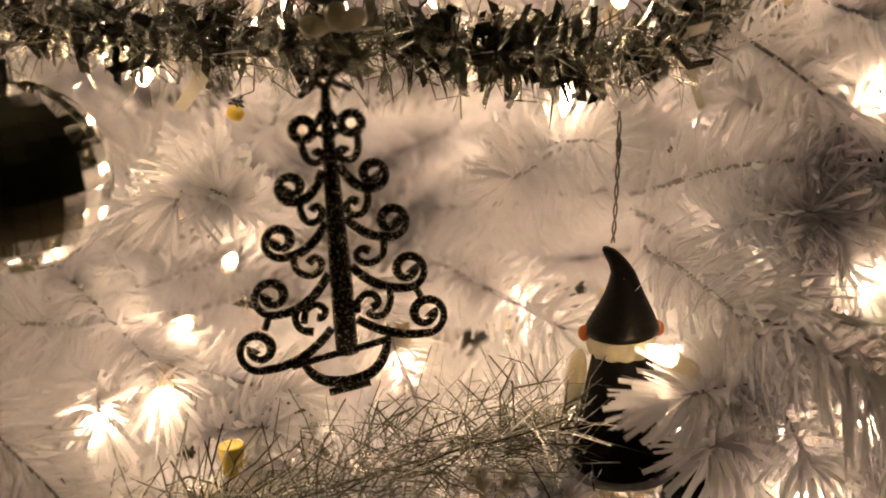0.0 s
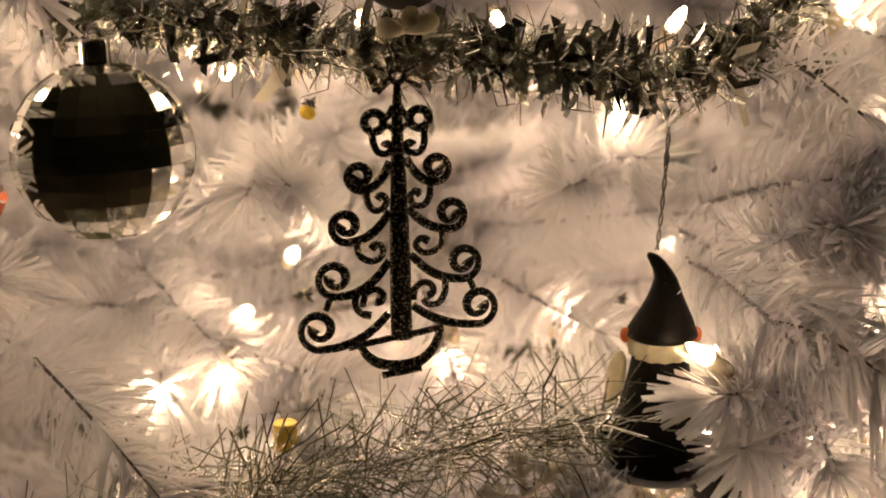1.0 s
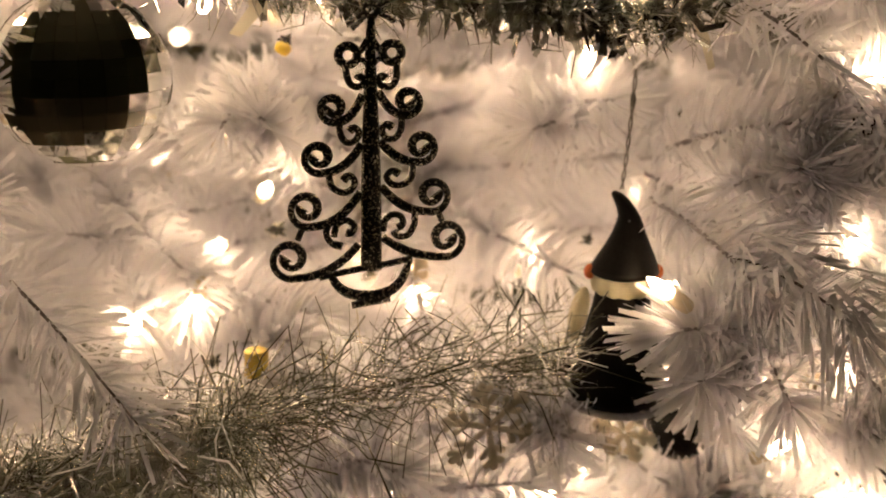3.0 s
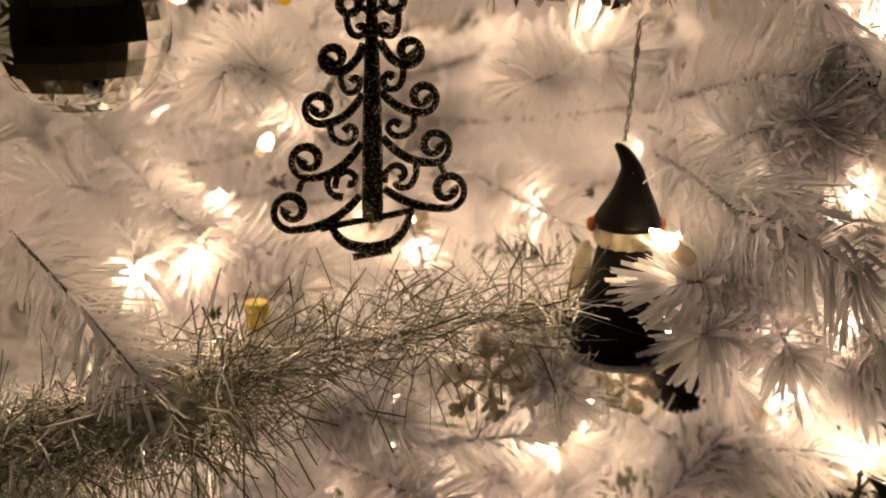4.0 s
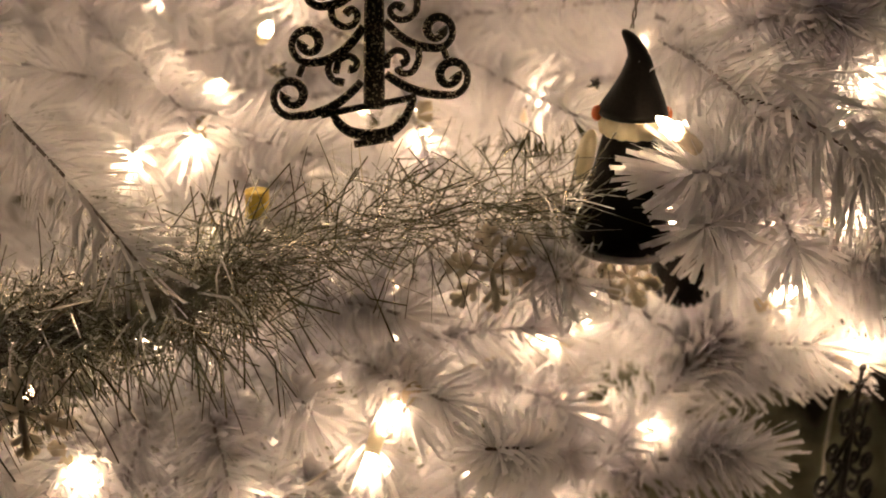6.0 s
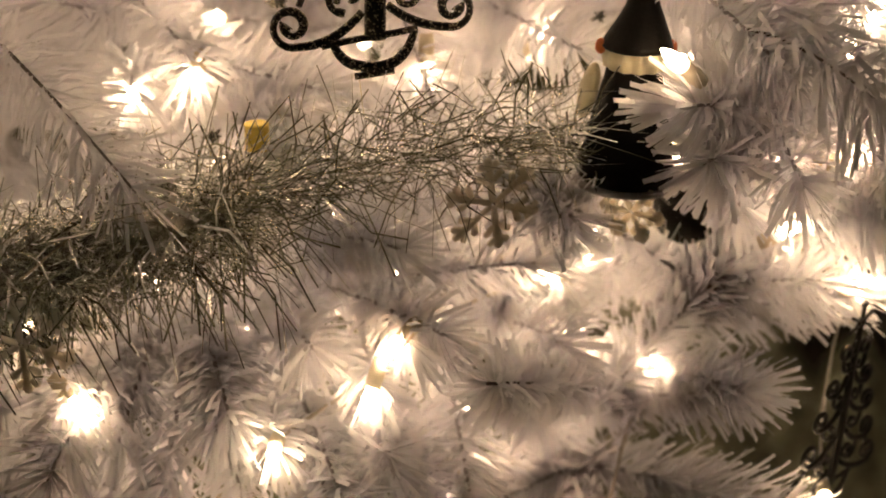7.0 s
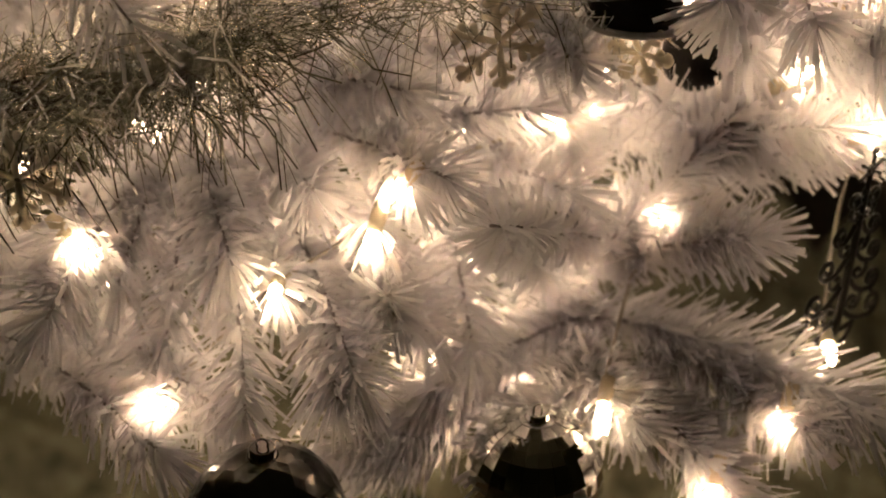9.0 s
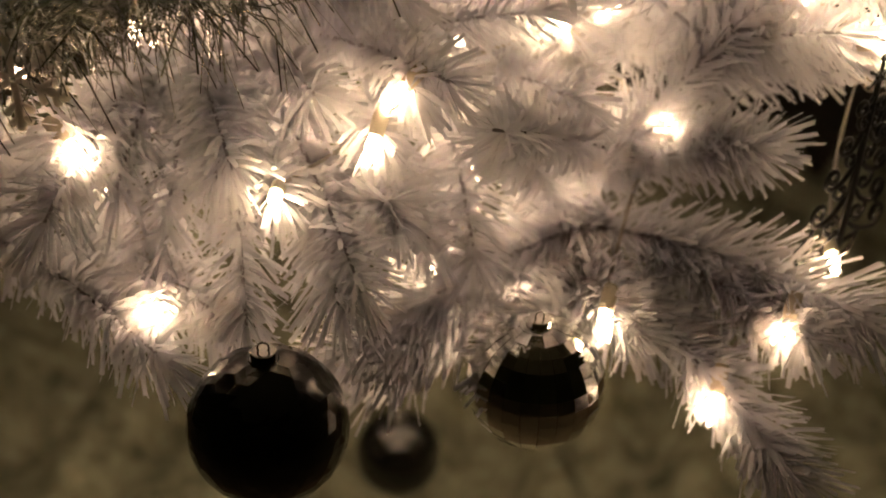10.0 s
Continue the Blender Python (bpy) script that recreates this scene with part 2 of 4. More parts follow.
def branch(base, tip, sag=0.02, density=4800, length=0.026, lean=58, thick=0.0012, width=0.0014, bend=0.25, fan=0.06, dark=False, droop=0.0):
    """One branch from base to tip in the room, its needles a part of it."""
    base, tip = Vector(base), Vector(tip)
    mid = (base + tip) / 2 + Vector((0, 0, sag))
    line = [p - AXIS for p in bezier(base, mid, tip, 12)]
    ob = part("branch", stem_mesh(line, thick), M_TIPWIRE if dark else M_STEM, tree)
    count = int(0.86 * density * (tip - base).length)
    v, f = strips(rng, line, count, length * 0.72, 0.25, width * 1.5, lean, bend, fan, 0.4, droop, loose=9)
    nd = new("needles", strip_mesh("needles", v, f, M_NEEDLE))
    nd.parent = ob
    return ob


# filling branches: a few shapes, many places
FILL = []
for k in range(6):
    ln = 0.13 + 0.014 * k
    line = bezier((0, 0, 0), (0.012 * (k - 2.5), ln * 0.5, 0.015), (0, ln, -0.01), 10)
    v, f = strips(rng, line, int(5000 * ln), 0.0195, 0.28, 0.0017, 60, 0.25, 0.14)
    bm = stem_mesh(line, 0.0016)
    me = bpy.data.meshes.new("branch")
    bm.to_mesh(me)
    bm.free()
    me.materials.append(M_STEM)
    FILL.append((me, strip_mesh("needles", v, f, M_NEEDLE), ln))


def filler(at, heading, rise, spin, k):
    """A filling branch whose base is at a place by the trunk's axis; heading 0 looks to the front."""
    me, nd, ln = FILL[k % 6]
    ob = new("branch", me)
    ob.parent = tree
    ob.matrix_basis = filler_pose(at, heading, rise, spin)
    n = new("needles", nd)
    n.parent = ob


def filler_pose(at, heading, rise, spin):
    return Matrix.Translation(at) @ Euler((0, 0, radians(180 + heading))).to_matrix().to_4x4() @ Euler((radians(rise), 0, 0)).to_matrix().to_4x4() @ Euler((0, radians(spin), 0)).to_matrix().to_4x4()


fill_rng = random.Random(5)
deep = []
for z in [0.49 + 0.040 * i for i in range(17)]:
    for ring in (0.075, 0.14):
        for k in range(15):
            ang = -50 + 7.1 * k + fill_rng.uniform(-3.5, 3.5)
            r = outer(z) - ring - 0.11 + fill_rng.uniform(-0.015, 0.015)
            zz = z + fill_rng.uniform(-0.02, 0.02)
            x, y = r * math.sin(radians(ang)), -r * math.cos(radians(ang))
            # the low boughs thin out on one side, where the room shows through
            if (x > 0.09 and zz < 0.56) or zz < 0.505 + 0.015 * (ring > 0.1):
                continue
            turn = fill_rng.choice((-1, 1)) * fill_rng.uniform(25, 75)
            args = ((x, y, zz), ang + turn, fill_rng.uniform(-12, 24), fill_rng.uniform(0, 360))
            kind = fill_rng.randrange(6)
            if ring < 0.08 and abs(ang) < 27 and z < 0.92:
                filler(*args, kind)
            else:
                deep.append((filler_pose(*args), kind))
for k in range(120):
    z = 0.50 + 0.75 * (k / 120)
    ang = 56 + 248 * ((k * 0.618) % 1)
    r = max(outer(z) - 0.20, 0.02)
    deep.append((filler_pose((r * math.sin(radians(ang)), -r * math.cos(radians(ang)), z), ang, 15, k * 50), k % 6))
for k in range(80):
    z = 1.15 + 0.9 * (k / 80)
    ang = (k * 137.5) % 360
    r = max(outer(z) - 0.2, 0.01)
    deep.append((filler_pose((r * math.sin(radians(ang)), -r * math.cos(radians(ang)), z), ang, 20 + 30 * (k / 80), k * 50), k % 6))


def joined(name, source, mat):
    """The boughs deep inside, too many to tell apart, as one mesh."""
    vs, fs, n = [], [], 0
    for m, k in deep:
        me = FILL[k][source]
        v = np.empty(len(me.vertices) * 3, dtype=np.float32)
        me.vertices.foreach_get("co", v)
        m = np.array(m)
        vs.append(v.reshape(-1, 3) @ m[:3, :3].T + m[:3, 3])
        f = np.empty(len(me.loops), dtype=np.int32)
        me.loops.foreach_get("vertex_index", f)
        fs.append(f.reshape(-1, 4) + n)
        n += len(me.vertices)
    ob = new(name, strip_mesh(name, np.concatenate(vs), np.concatenate(fs), mat))
    ob.parent = tree
    return tagged(ob, kind="stuff")


joined("inner_needles", 1, M_NEEDLE)

# the branches in front, one by one
branch((-0.1699, 0.3850, 0.6470), (-0.1215, 0.3560, 0.6019), 0.003, 3600, 0.031, 56, thick=0.0007, width=0.0012, fan=0.02, dark=True)
branch((0.0912, 0.3900, 0.6502), (0.1267, 0.3450, 0.6336), 0.008, 4400, 0.040, 62, thick=0.0007, width=0.0014, dark=True, droop=0.7)
branch((0.1132, 0.4300, 0.5889), (0.0765, 0.3780, 0.6042), 0.006, 4600, 0.031, 62, width=0.0015, fan=0.15)
branch((0.0719, 0.4700, 0.6670), (0.1165, 0.4000, 0.6248), 0.016, 4600, 0.030, 60)
branch((0.1250, 0.4250, 0.6049), (0.0621, 0.3720, 0.6271), 0.006, 4800, 0.033, 58, width=0.0016, fan=0.3)
branch((0.0941, 0.4400, 0.6006), (0.1513, 0.3850, 0.5783), 0.01, 5000, 0.026)
branch((0.0865, 0.4400, 0.7463), (0.1200, 0.3850, 0.7220), 0.008, 2600, 0.026, 72, thick=0.0010, width=0.0012, fan=0.03, dark=True)
branch((0.0755, 0.4900, 0.6681), (0.1406, 0.4300, 0.6971), 0.0, 4000, 0.028)
branch((0.1065, 0.4600, 0.7608), (0.1454, 0.4000, 0.7415), 0.0, 4500, 0.028)
branch((0.1312, 0.4500, 0.6722), (0.1575, 0.4000, 0.6896), 0.0, 4500, 0.027)
branch((0.1379, 0.4600, 0.6032), (0.1663, 0.3900, 0.6335), 0.0, 4500, 0.027)
branch((-0.0670, 0.5000, 0.6661), (-0.0844, 0.4300, 0.6994), 0.0, 4500, 0.026, 50)
branch((-0.1694, 0.5000, 0.6677), (-0.1168, 0.4400, 0.6339), 0.0, 4500, 0.027)
branch((-0.1822, 0.4800, 0.5984), (-0.1995, 0.4100, 0.6570), 0.0, 4500, 0.027)
branch((-0.0016, 0.5000, 0.6416), (0.0394, 0.4400, 0.6309), 0.0, 4500, 0.027)
branch((-0.1294, 0.4700, 0.6260), (-0.0624, 0.4300, 0.6179), 0.0, 3800, 0.026)
branch((-0.0194, 0.4600, 0.5660), (0.0343, 0.4000, 0.5761), 0.0, 4200, 0.028)
branch((0.1015, 0.4500, 0.5198), (0.0166, 0.4000, 0.5881), 0.006, 3600, 0.030)
# next four boughs: out of view, added to brighten the mirror ball's rim
branch((-0.2865, 0.4700, 0.7381), (-0.1821, 0.3750, 0.7506), 0.0, 4500, 0.027)
branch((-0.2888, 0.4600, 0.6842), (-0.1820, 0.3700, 0.7154), 0.0, 4500, 0.027)
branch((-0.2668, 0.4600, 0.6411), (-0.1791, 0.3850, 0.6772), 0.0, 4500, 0.027)
branch((-0.2407, 0.4600, 0.7861), (-0.1549, 0.3850, 0.7741), 0.0, 4500, 0.027)
branch((-0.2150, 0.5000, 0.7352), (-0.1651, 0.4300, 0.7560), 0.0, 4500, 0.027)
branch((-0.0352, 0.4850, 0.6485), (-0.0184, 0.4320, 0.6083), 0.0, 4200, 0.026)
branch((-0.0121, 0.4750, 0.5123), (0.0390, 0.4300, 0.5231), 0.0, 5000, 0.026)
branch((0.0376, 0.4800, 0.5175), (0.0035, 0.4350, 0.5227), 0.0, 5000, 0.026)
# lower tiers
branch((0.0369, 0.4100, 0.4393), (0.0592, 0.3520, 0.4403), 0.006, 5200, 0.026)
branch((0.1114, 0.4000, 0.4395), (0.1220, 0.3450, 0.4435), 0.006, 5200, 0.026)
branch((-0.1339, 0.4700, 0.5455), (-0.0966, 0.3650, 0.5072), 0.012, 5000, 0.027, 60)
branch((-0.1039, 0.4200, 0.5019), (-0.0909, 0.3350, 0.4584), 0.010, 4600, 0.025, 52)
branch((-0.0895, 0.4400, 0.5056), (-0.0484, 0.3400, 0.4684), 0.014, 4600, 0.027, 60)
branch((-0.1308, 0.4400, 0.5238), (-0.1633, 0.3450, 0.4925), 0.014, 4800, 0.027)
branch((-0.1778, 0.4400, 0.4652), (-0.1954, 0.3600, 0.5171), 0.010, 4800, 0.027)
branch((-0.2199, 0.4200, 0.4542), (-0.1193, 0.3300, 0.4444), 0.014, 5200, 0.027, 58)
branch((-0.1769, 0.4200, 0.4540), (-0.0960, 0.3450, 0.4476), 0.016, 5200, 0.026)
branch((0.0604, 0.4350, 0.4492), (-0.0625, 0.3580, 0.4250), 0.018, 5400, 0.033, 50)
branch((0.0376, 0.4400, 0.4479), (-0.0324, 0.3720, 0.4303), 0.012, 5000, 0.032, 52)
branch((0.0480, 0.4300, 0.4246), (-0.0485, 0.3660, 0.4095), 0.012, 5000, 0.032, 50)
branch((0.0439, 0.4300, 0.4477), (0.1530, 0.3500, 0.4449), 0.018, 5200, 0.033, 58)
branch((0.0504, 0.4100, 0.4367), (0.1157, 0.3150, 0.3988), 0.014, 5600, 0.031, 56)
branch((0.0712, 0.4500, 0.4705), (-0.0012, 0.3600, 0.5257), 0.004, 3800, 0.024, 60, dark=True)
branch((0.0413, 0.4500, 0.4621), (0.1059, 0.3900, 0.5047), 0.006, 5200, 0.025)
branch((0.0444, 0.4200, 0.4778), (0.1064, 0.4250, 0.5517), 0.0, 5200, 0.026)
branch((0.0848, 0.4700, 0.5002), (0.1562, 0.4100, 0.5383), 0.0, 5200, 0.026)
branch((0.0675, 0.4700, 0.5273), (0.1233, 0.4300, 0.5547), 0.0, 5200, 0.025)
branch((-0.0762, 0.4600, 0.5155), (0.0211, 0.4100, 0.5526), 0.006, 4600, 0.024)
branch((-0.0928, 0.4600, 0.5260), (-0.0147, 0.3800, 0.5348), 0.010, 4800, 0.025)
branch((-0.0511, 0.4400, 0.5082), (-0.0360, 0.3650, 0.4827), 0.010, 5200, 0.026)
branch((-0.0171, 0.4600, 0.4965), (-0.0050, 0.3750, 0.4585), 0.012, 5000, 0.027)
branch((0.1503, 0.4600, 0.5566), (0.1537, 0.4000, 0.5854), 0.0, 4800, 0.026)
branch((-0.1306, 0.4300, 0.5231), (-0.1424, 0.3750, 0.4926), 0.008, 5000, 0.030, 57)
branch((-0.1211, 0.4200, 0.5102), (-0.1258, 0.3700, 0.4683), 0.008, 5000, 0.030, 57)
branch((-0.0743, 0.4200, 0.4903), (-0.0575, 0.3450, 0.4598), 0.008, 5000, 0.031, 57)
branch((-0.1012, 0.4300, 0.5208), (-0.1039, 0.3700, 0.5000), 0.008, 5000, 0.030, 57)
branch((-0.0373, 0.4300, 0.4750), (-0.0235, 0.3800, 0.4677), 0.008, 5000, 0.030, 57)
branch((0.0594, 0.4100, 0.4367), (0.0072, 0.3500, 0.4318), 0.008, 5000, 0.030, 57)
branch((0.0723, 0.4200, 0.4449), (0.1152, 0.3600, 0.4355), 0.008, 5000, 0.030, 57)
branch((0.0756, 0.4600, 0.5105), (0.1330, 0.4000, 0.5483), 0.008, 5000, 0.030, 57)
branch((0.1048, 0.4500, 0.5685), (0.1546, 0.4000, 0.5646), 0.008, 5000, 0.030, 57)
branch((0.1113, 0.4600, 0.5292), (0.1571, 0.4100, 0.5701), 0.008, 5000, 0.030, 57)
branch((0.1097, 0.4500, 0.5877), (0.1429, 0.3900, 0.5903), 0.008, 5000, 0.030, 57)
branch((0.0484, 0.4500, 0.4822), (0.1069, 0.3900, 0.5044), 0.008, 5000, 0.029, 57)
branch((-0.0068, 0.4600, 0.5081), (0.0348, 0.4100, 0.5150), 0.008, 5000, 0.030, 57)
branch((0.0388, 0.4400, 0.4505), (0.0011, 0.3800, 0.5149), 0.008, 5000, 0.028, 57)
branch((0.1712, 0.4500, 0.6379), (0.1252, 0.4000, 0.6622), 0.008, 5000, 0.030, 57)
branch((-0.0904, 0.4500, 0.5487), (-0.0301, 0.4000, 0.5622), 0.008, 5000, 0.030, 57)
branch((-0.0375, 0.4500, 0.5507), (-0.0748, 0.4100, 0.5549), 0.008, 5000, 0.030, 57)
branch((0.1639, 0.4400, 0.7145), (0.1290, 0.4000, 0.7058), 0.008, 5000, 0.030, 57)
branch((0.1495, 0.4500, 0.6789), (0.1494, 0.4050, 0.7101), 0.008, 5000, 0.030, 57)
branch((-0.1319, 0.4700, 0.5824), (-0.0727, 0.4200, 0.6108), 0.008, 5000, 0.030, 57)
branch((0.0228, 0.5000, 0.6816), (0.0574, 0.4500, 0.7001), 0.008, 5000, 0.030, 57)
branch((0.0634, 0.4900, 0.6824), (0.0227, 0.4500, 0.6882), 0.008, 5000, 0.030, 57)
branch((-0.0827, 0.4700, 0.7030), (-0.0988, 0.4300, 0.6941), 0.008, 5000, 0.026, 57)
branch((-0.1002, 0.4400, 0.5250), (-0.0656, 0.3850, 0.5272), 0.008, 5000, 0.029, 54)
branch((0.0902, 0.4600, 0.5702), (0.1016, 0.4100, 0.5748), 0.008, 5000, 0.028, 54)
branch((-0.0611, 0.4200, 0.4514), (-0.0378, 0.3650, 0.4940), 0.008, 5000, 0.028, 54)
branch((0.0691, 0.4300, 0.6633), (0.0988, 0.3780, 0.6415), 0.006, 4300, 0.031, 58)
branch((0.0961, 0.4300, 0.6651), (0.1181, 0.3880, 0.6830), 0.006, 4300, 0.031, 58)
branch((0.1660, 0.4300, 0.6547), (0.1210, 0.3900, 0.6794), 0.006, 4300, 0.031, 58)
branch((0.0795, 0.4500, 0.6801), (0.1232, 0.4000, 0.6975), 0.006, 4300, 0.030, 58)
branch((0.1302, 0.4200, 0.6065), (0.1482, 0.3750, 0.5993), 0.006, 4300, 0.030, 58)
branch((0.1097, 0.4200, 0.6069), (0.1143, 0.3800, 0.5937), 0.006, 4300, 0.029, 58)
# sprigs that hold the bulbs
for base, tip in (
    ((-0.0487, 0.4100, 0.5172), (-0.0408, 0.3760, 0.5109)),
    ((-0.0401, 0.4120, 0.5366), (-0.0281, 0.3780, 0.5295)),
    ((-0.0848, 0.3940, 0.4990), (-0.0796, 0.3600, 0.4942)),
    ((-0.1283, 0.3820, 0.4540), (-0.1299, 0.3480, 0.4516)),
    ((0.0432, 0.3920, 0.4462), (0.0514, 0.3580, 0.4430)),
    ((0.1179, 0.3860, 0.4458), (0.1196, 0.3520, 0.4430)),
    ((-0.1582, 0.4020, 0.5172), (-0.1604, 0.3680, 0.5114)),
    ((0.0900, 0.3760, 0.4163), (0.0932, 0.3420, 0.4152)),
    ((0.1413, 0.4350, 0.6600), (0.1405, 0.4010, 0.6472)),
    ((-0.1153, 0.4580, 0.6341), (-0.1107, 0.4240, 0.6218)),
    ((-0.1422, 0.4600, 0.6237), (-0.1362, 0.4260, 0.6118)),
    ((0.0255, 0.4580, 0.5446), (0.0328, 0.4240, 0.5347)),
):
    branch(base, tip, 0.004, 4200, 0.027, 52, thick=0.0008, width=0.0015, fan=0.3)


# ---- the light string ----
lights = tagged(new("light_string"), "string of small warm white fairy lights, all lit, among the needles", "fairy lights")


def bulb_meshes():
    bm = lathe(bmesh.new(), [(0.0028, -0.012), (0.0032, -0.008), (0.0030, 0.0)], 8)
    s = bpy.data.meshes.new("socket")
    bm.to_mesh(s)
    bm.free()
    s.materials.append(M_SOCKET)
    bm = lathe(bmesh.new(), [(0.0022, 0.0), (0.0027, 0.004), (0.0020, 0.009), (0.0006, 0.0125)], 6)
    b = bpy.data.meshes.new("bulb")
    bm.to_mesh(b)
    bm.free()
    b.materials.append(M_BULB)
    return s, b


SOCKET, BULB = bulb_meshes()


PEEPING = {48, 52, 53, 54, 56, 59, 61, 64, 67, 70, 71, 76, 77, 84, 91, 92, 100, 116, 122, 124, 127, 128, 131, 133, 134, 136, 139, 158}
PEEPING_LOW = {319, 321, 323, 324, 327, 329, 332, 333, 335, 336, 343, 347, 350, 355, 357, 359, 360, 361, 362, 363, 364, 365, 366, 368, 369, 370, 372, 373, 374, 375, 377, 378, 382, 383, 385, 388, 393, 394, 397, 398, 401, 402, 403, 405, 406, 411, 412, 414, 415, 416, 417, 418, 419, 420, 421, 422, 423, 424, 425, 426, 427, 428, 429, 430, 431, 433, 434, 438, 442, 443, 447, 449, 453}
TRIED = []


def bulb(at, rx, ry):
    """One bulb in its socket; those that would show to the camera are left out."""
    TRIED.append(at)
    if len(TRIED) - 1 in PEEPING | PEEPING_LOW:
        return
    so = new("socket", SOCKET)
    so.parent = lights
    so.matrix_basis = pose(*at, rx, ry, 0)
    bu = new("bulb", BULB)
    bu.parent = so


bulb((-0.1366, 0.4300, 0.6157), 60, 15)
bulb((-0.1110, 0.4280, 0.6257), 115, 10)
bulb((-0.1064, 0.4650, 0.6392), 75, 0)
bulb((-0.0870, 0.4700, 0.6609), 60, 30)
bulb((-0.1040, 0.4780, 0.6890), 20, 20)
bulb((-0.0218, 0.4520, 0.6229), 165, 0)
bulb((0.0662, 0.3770, 0.6402), 25, -50)
bulb((0.1374, 0.4050, 0.6510), 60, 30)
bulb((0.1339, 0.3980, 0.5991), 30, 60)
bulb((0.1182, 0.4120, 0.5636), 40, 40)
bulb((0.0303, 0.4280, 0.5382), 20, -40)
bulb((0.1549, 0.4200, 0.5379), 50, 40)
bulb((0.0252, 0.4700, 0.6273), 50, 40)
bulb((0.1154, 0.4550, 0.6669), 50, 40)
bulb((-0.1888, 0.4100, 0.5477), 50, 40)
bulb((0.0660, 0.4450, 0.7509), 50, 20)
bulb((0.1236, 0.4200, 0.7558), 50, 20)
bulb((0.0490, 0.4620, 0.7199), 150, 20)
bulb((-0.1032, 0.4400, 0.7410), 100, 0)
bulb((0.1448, 0.4150, 0.7159), 100, 0)
# next seven: unseen bulbs added to brighten the left side and upper tinsel
bulb((-0.1752, 0.4450, 0.7671), 100, 0)
bulb((-0.2026, 0.4000, 0.7318), 100, 0)
bulb((-0.2207, 0.4000, 0.6935), 100, 0)
bulb((-0.1854, 0.4000, 0.7649), 100, 0)
bulb((-0.1020, 0.4800, 0.7566), 100, 0)
bulb((-0.0543, 0.4900, 0.7569), 100, 0)
bulb((0.0013, 0.4800, 0.7554), 100, 0)
bulb((-0.1568, 0.3720, 0.5144), 150, -50)
bulb((-0.0333, 0.3820, 0.5327), 130, 60)
bulb((-0.0438, 0.3730, 0.5174), 150, 20)
bulb((-0.0803, 0.3600, 0.4994), 80, 0)
bulb((-0.1271, 0.3520, 0.4546), 60, 0)
bulb((0.0442, 0.3550, 0.4513), 120, 30)
bulb((0.1157, 0.3560, 0.4462), 150, 20)
bulb((0.0889, 0.3460, 0.4188), 140, 20)
bulb((0.1391, 0.3850, 0.4591), 100, 40)
bulb((0.0735, 0.4260, 0.4974), 60, 0)
bulb((0.1472, 0.4050, 0.5427), 60, 0)
bulb((-0.1851, 0.4200, 0.5223), 60, 0)
light_rng = random.Random(11)
# unseen bulbs deep inside, added so the background needles glow evenly
for k in range(155):
    if k % 3:
        z, ang = 0.51 + 0.31 * (k / 155), radians(-22 + 44 * ((k * 0.618) % 1))
    else:
        z, ang = 0.52 + 0.62 * (k / 155), radians(-42 + 84 * ((k * 0.618) % 1))
    r = outer(z) - light_rng.uniform(0.165, 0.24)
    bulb((AXIS.x + r * math.sin(ang), AXIS.y - r * math.cos(ang), z), light_rng.uniform(0, 180), light_rng.uniform(-60, 60))
# unseen bulbs at back and top, added to raise the room's light
for k in range(40):
    z = 0.6 + 1.4 * (k / 40)
    ang = radians(50 + 260 * ((k * 0.618) % 1)) if z < 1.2 else k * 2.4
    r = outer(z) - light_rng.uniform(0.0, 0.05)
    bulb((AXIS.x + r * math.sin(ang), AXIS.y - r * math.cos(ang), z), light_rng.uniform(0, 180), light_rng.uniform(-60, 60))


for k in range(84):
    # unseen bulbs added on the tree's outside, beyond the ornaments, as front light
    side = -1 if k % 2 else 1
    z = 0.50 + 0.62 * ((k * 0.618) % 1)
    ang = radians(side * light_rng.uniform(26, 50)) if z < 0.88 else radians(light_rng.uniform(-40, 40))
    r = outer(z) - 0.02
    bulb((AXIS.x + r * math.sin(ang), AXIS.y - r * math.cos(ang), z), light_rng.uniform(0, 180), light_rng.uniform(-60, 60))


for k in range(16):
    # unseen bulbs added in the low boughs to brighten them
    x = -0.17 + 0.28 * ((k * 0.618) % 1)
    low = k % 2
    bulb((x, light_rng.uniform(0.40, 0.47) if low else light_rng.uniform(0.50, 0.60), light_rng.uniform(0.455, 0.475) if low else light_rng.uniform(0.48, 0.58)), light_rng.uniform(0, 180), light_rng.uniform(-60, 60))

for k in range(14):
    # unseen bulbs added deep under the tree, over the cloth, to brighten it
    bulb((-0.22 + 0.46 * ((k * 0.618) % 1), 0.56 + 0.018 * k, light_rng.uniform(0.44, 0.50)), light_rng.uniform(60, 180), light_rng.uniform(-60, 60))

# four unseen bulbs added behind the lowest middle boughs for light
bulb((-0.0517, 0.4000, 0.4202), 90, 20)
bulb((-0.0227, 0.4080, 0.4091), 90, 20)
bulb((0.0063, 0.4050, 0.4227), 90, 20)
bulb((-0.0133, 0.4100, 0.4395), 90, 20)

# more unseen bulbs, added to lift the dark lower needles
for spot in ((0.0140, 0.4550, 0.5242), (0.0529, 0.4850, 0.5218), (0.0389, 0.4500, 0.5043), (0.0042, 0.4600, 0.5463), (0.0398, 0.4300, 0.4816), (0.0679, 0.4400, 0.4924)):
    bulb(spot, 20, 40)

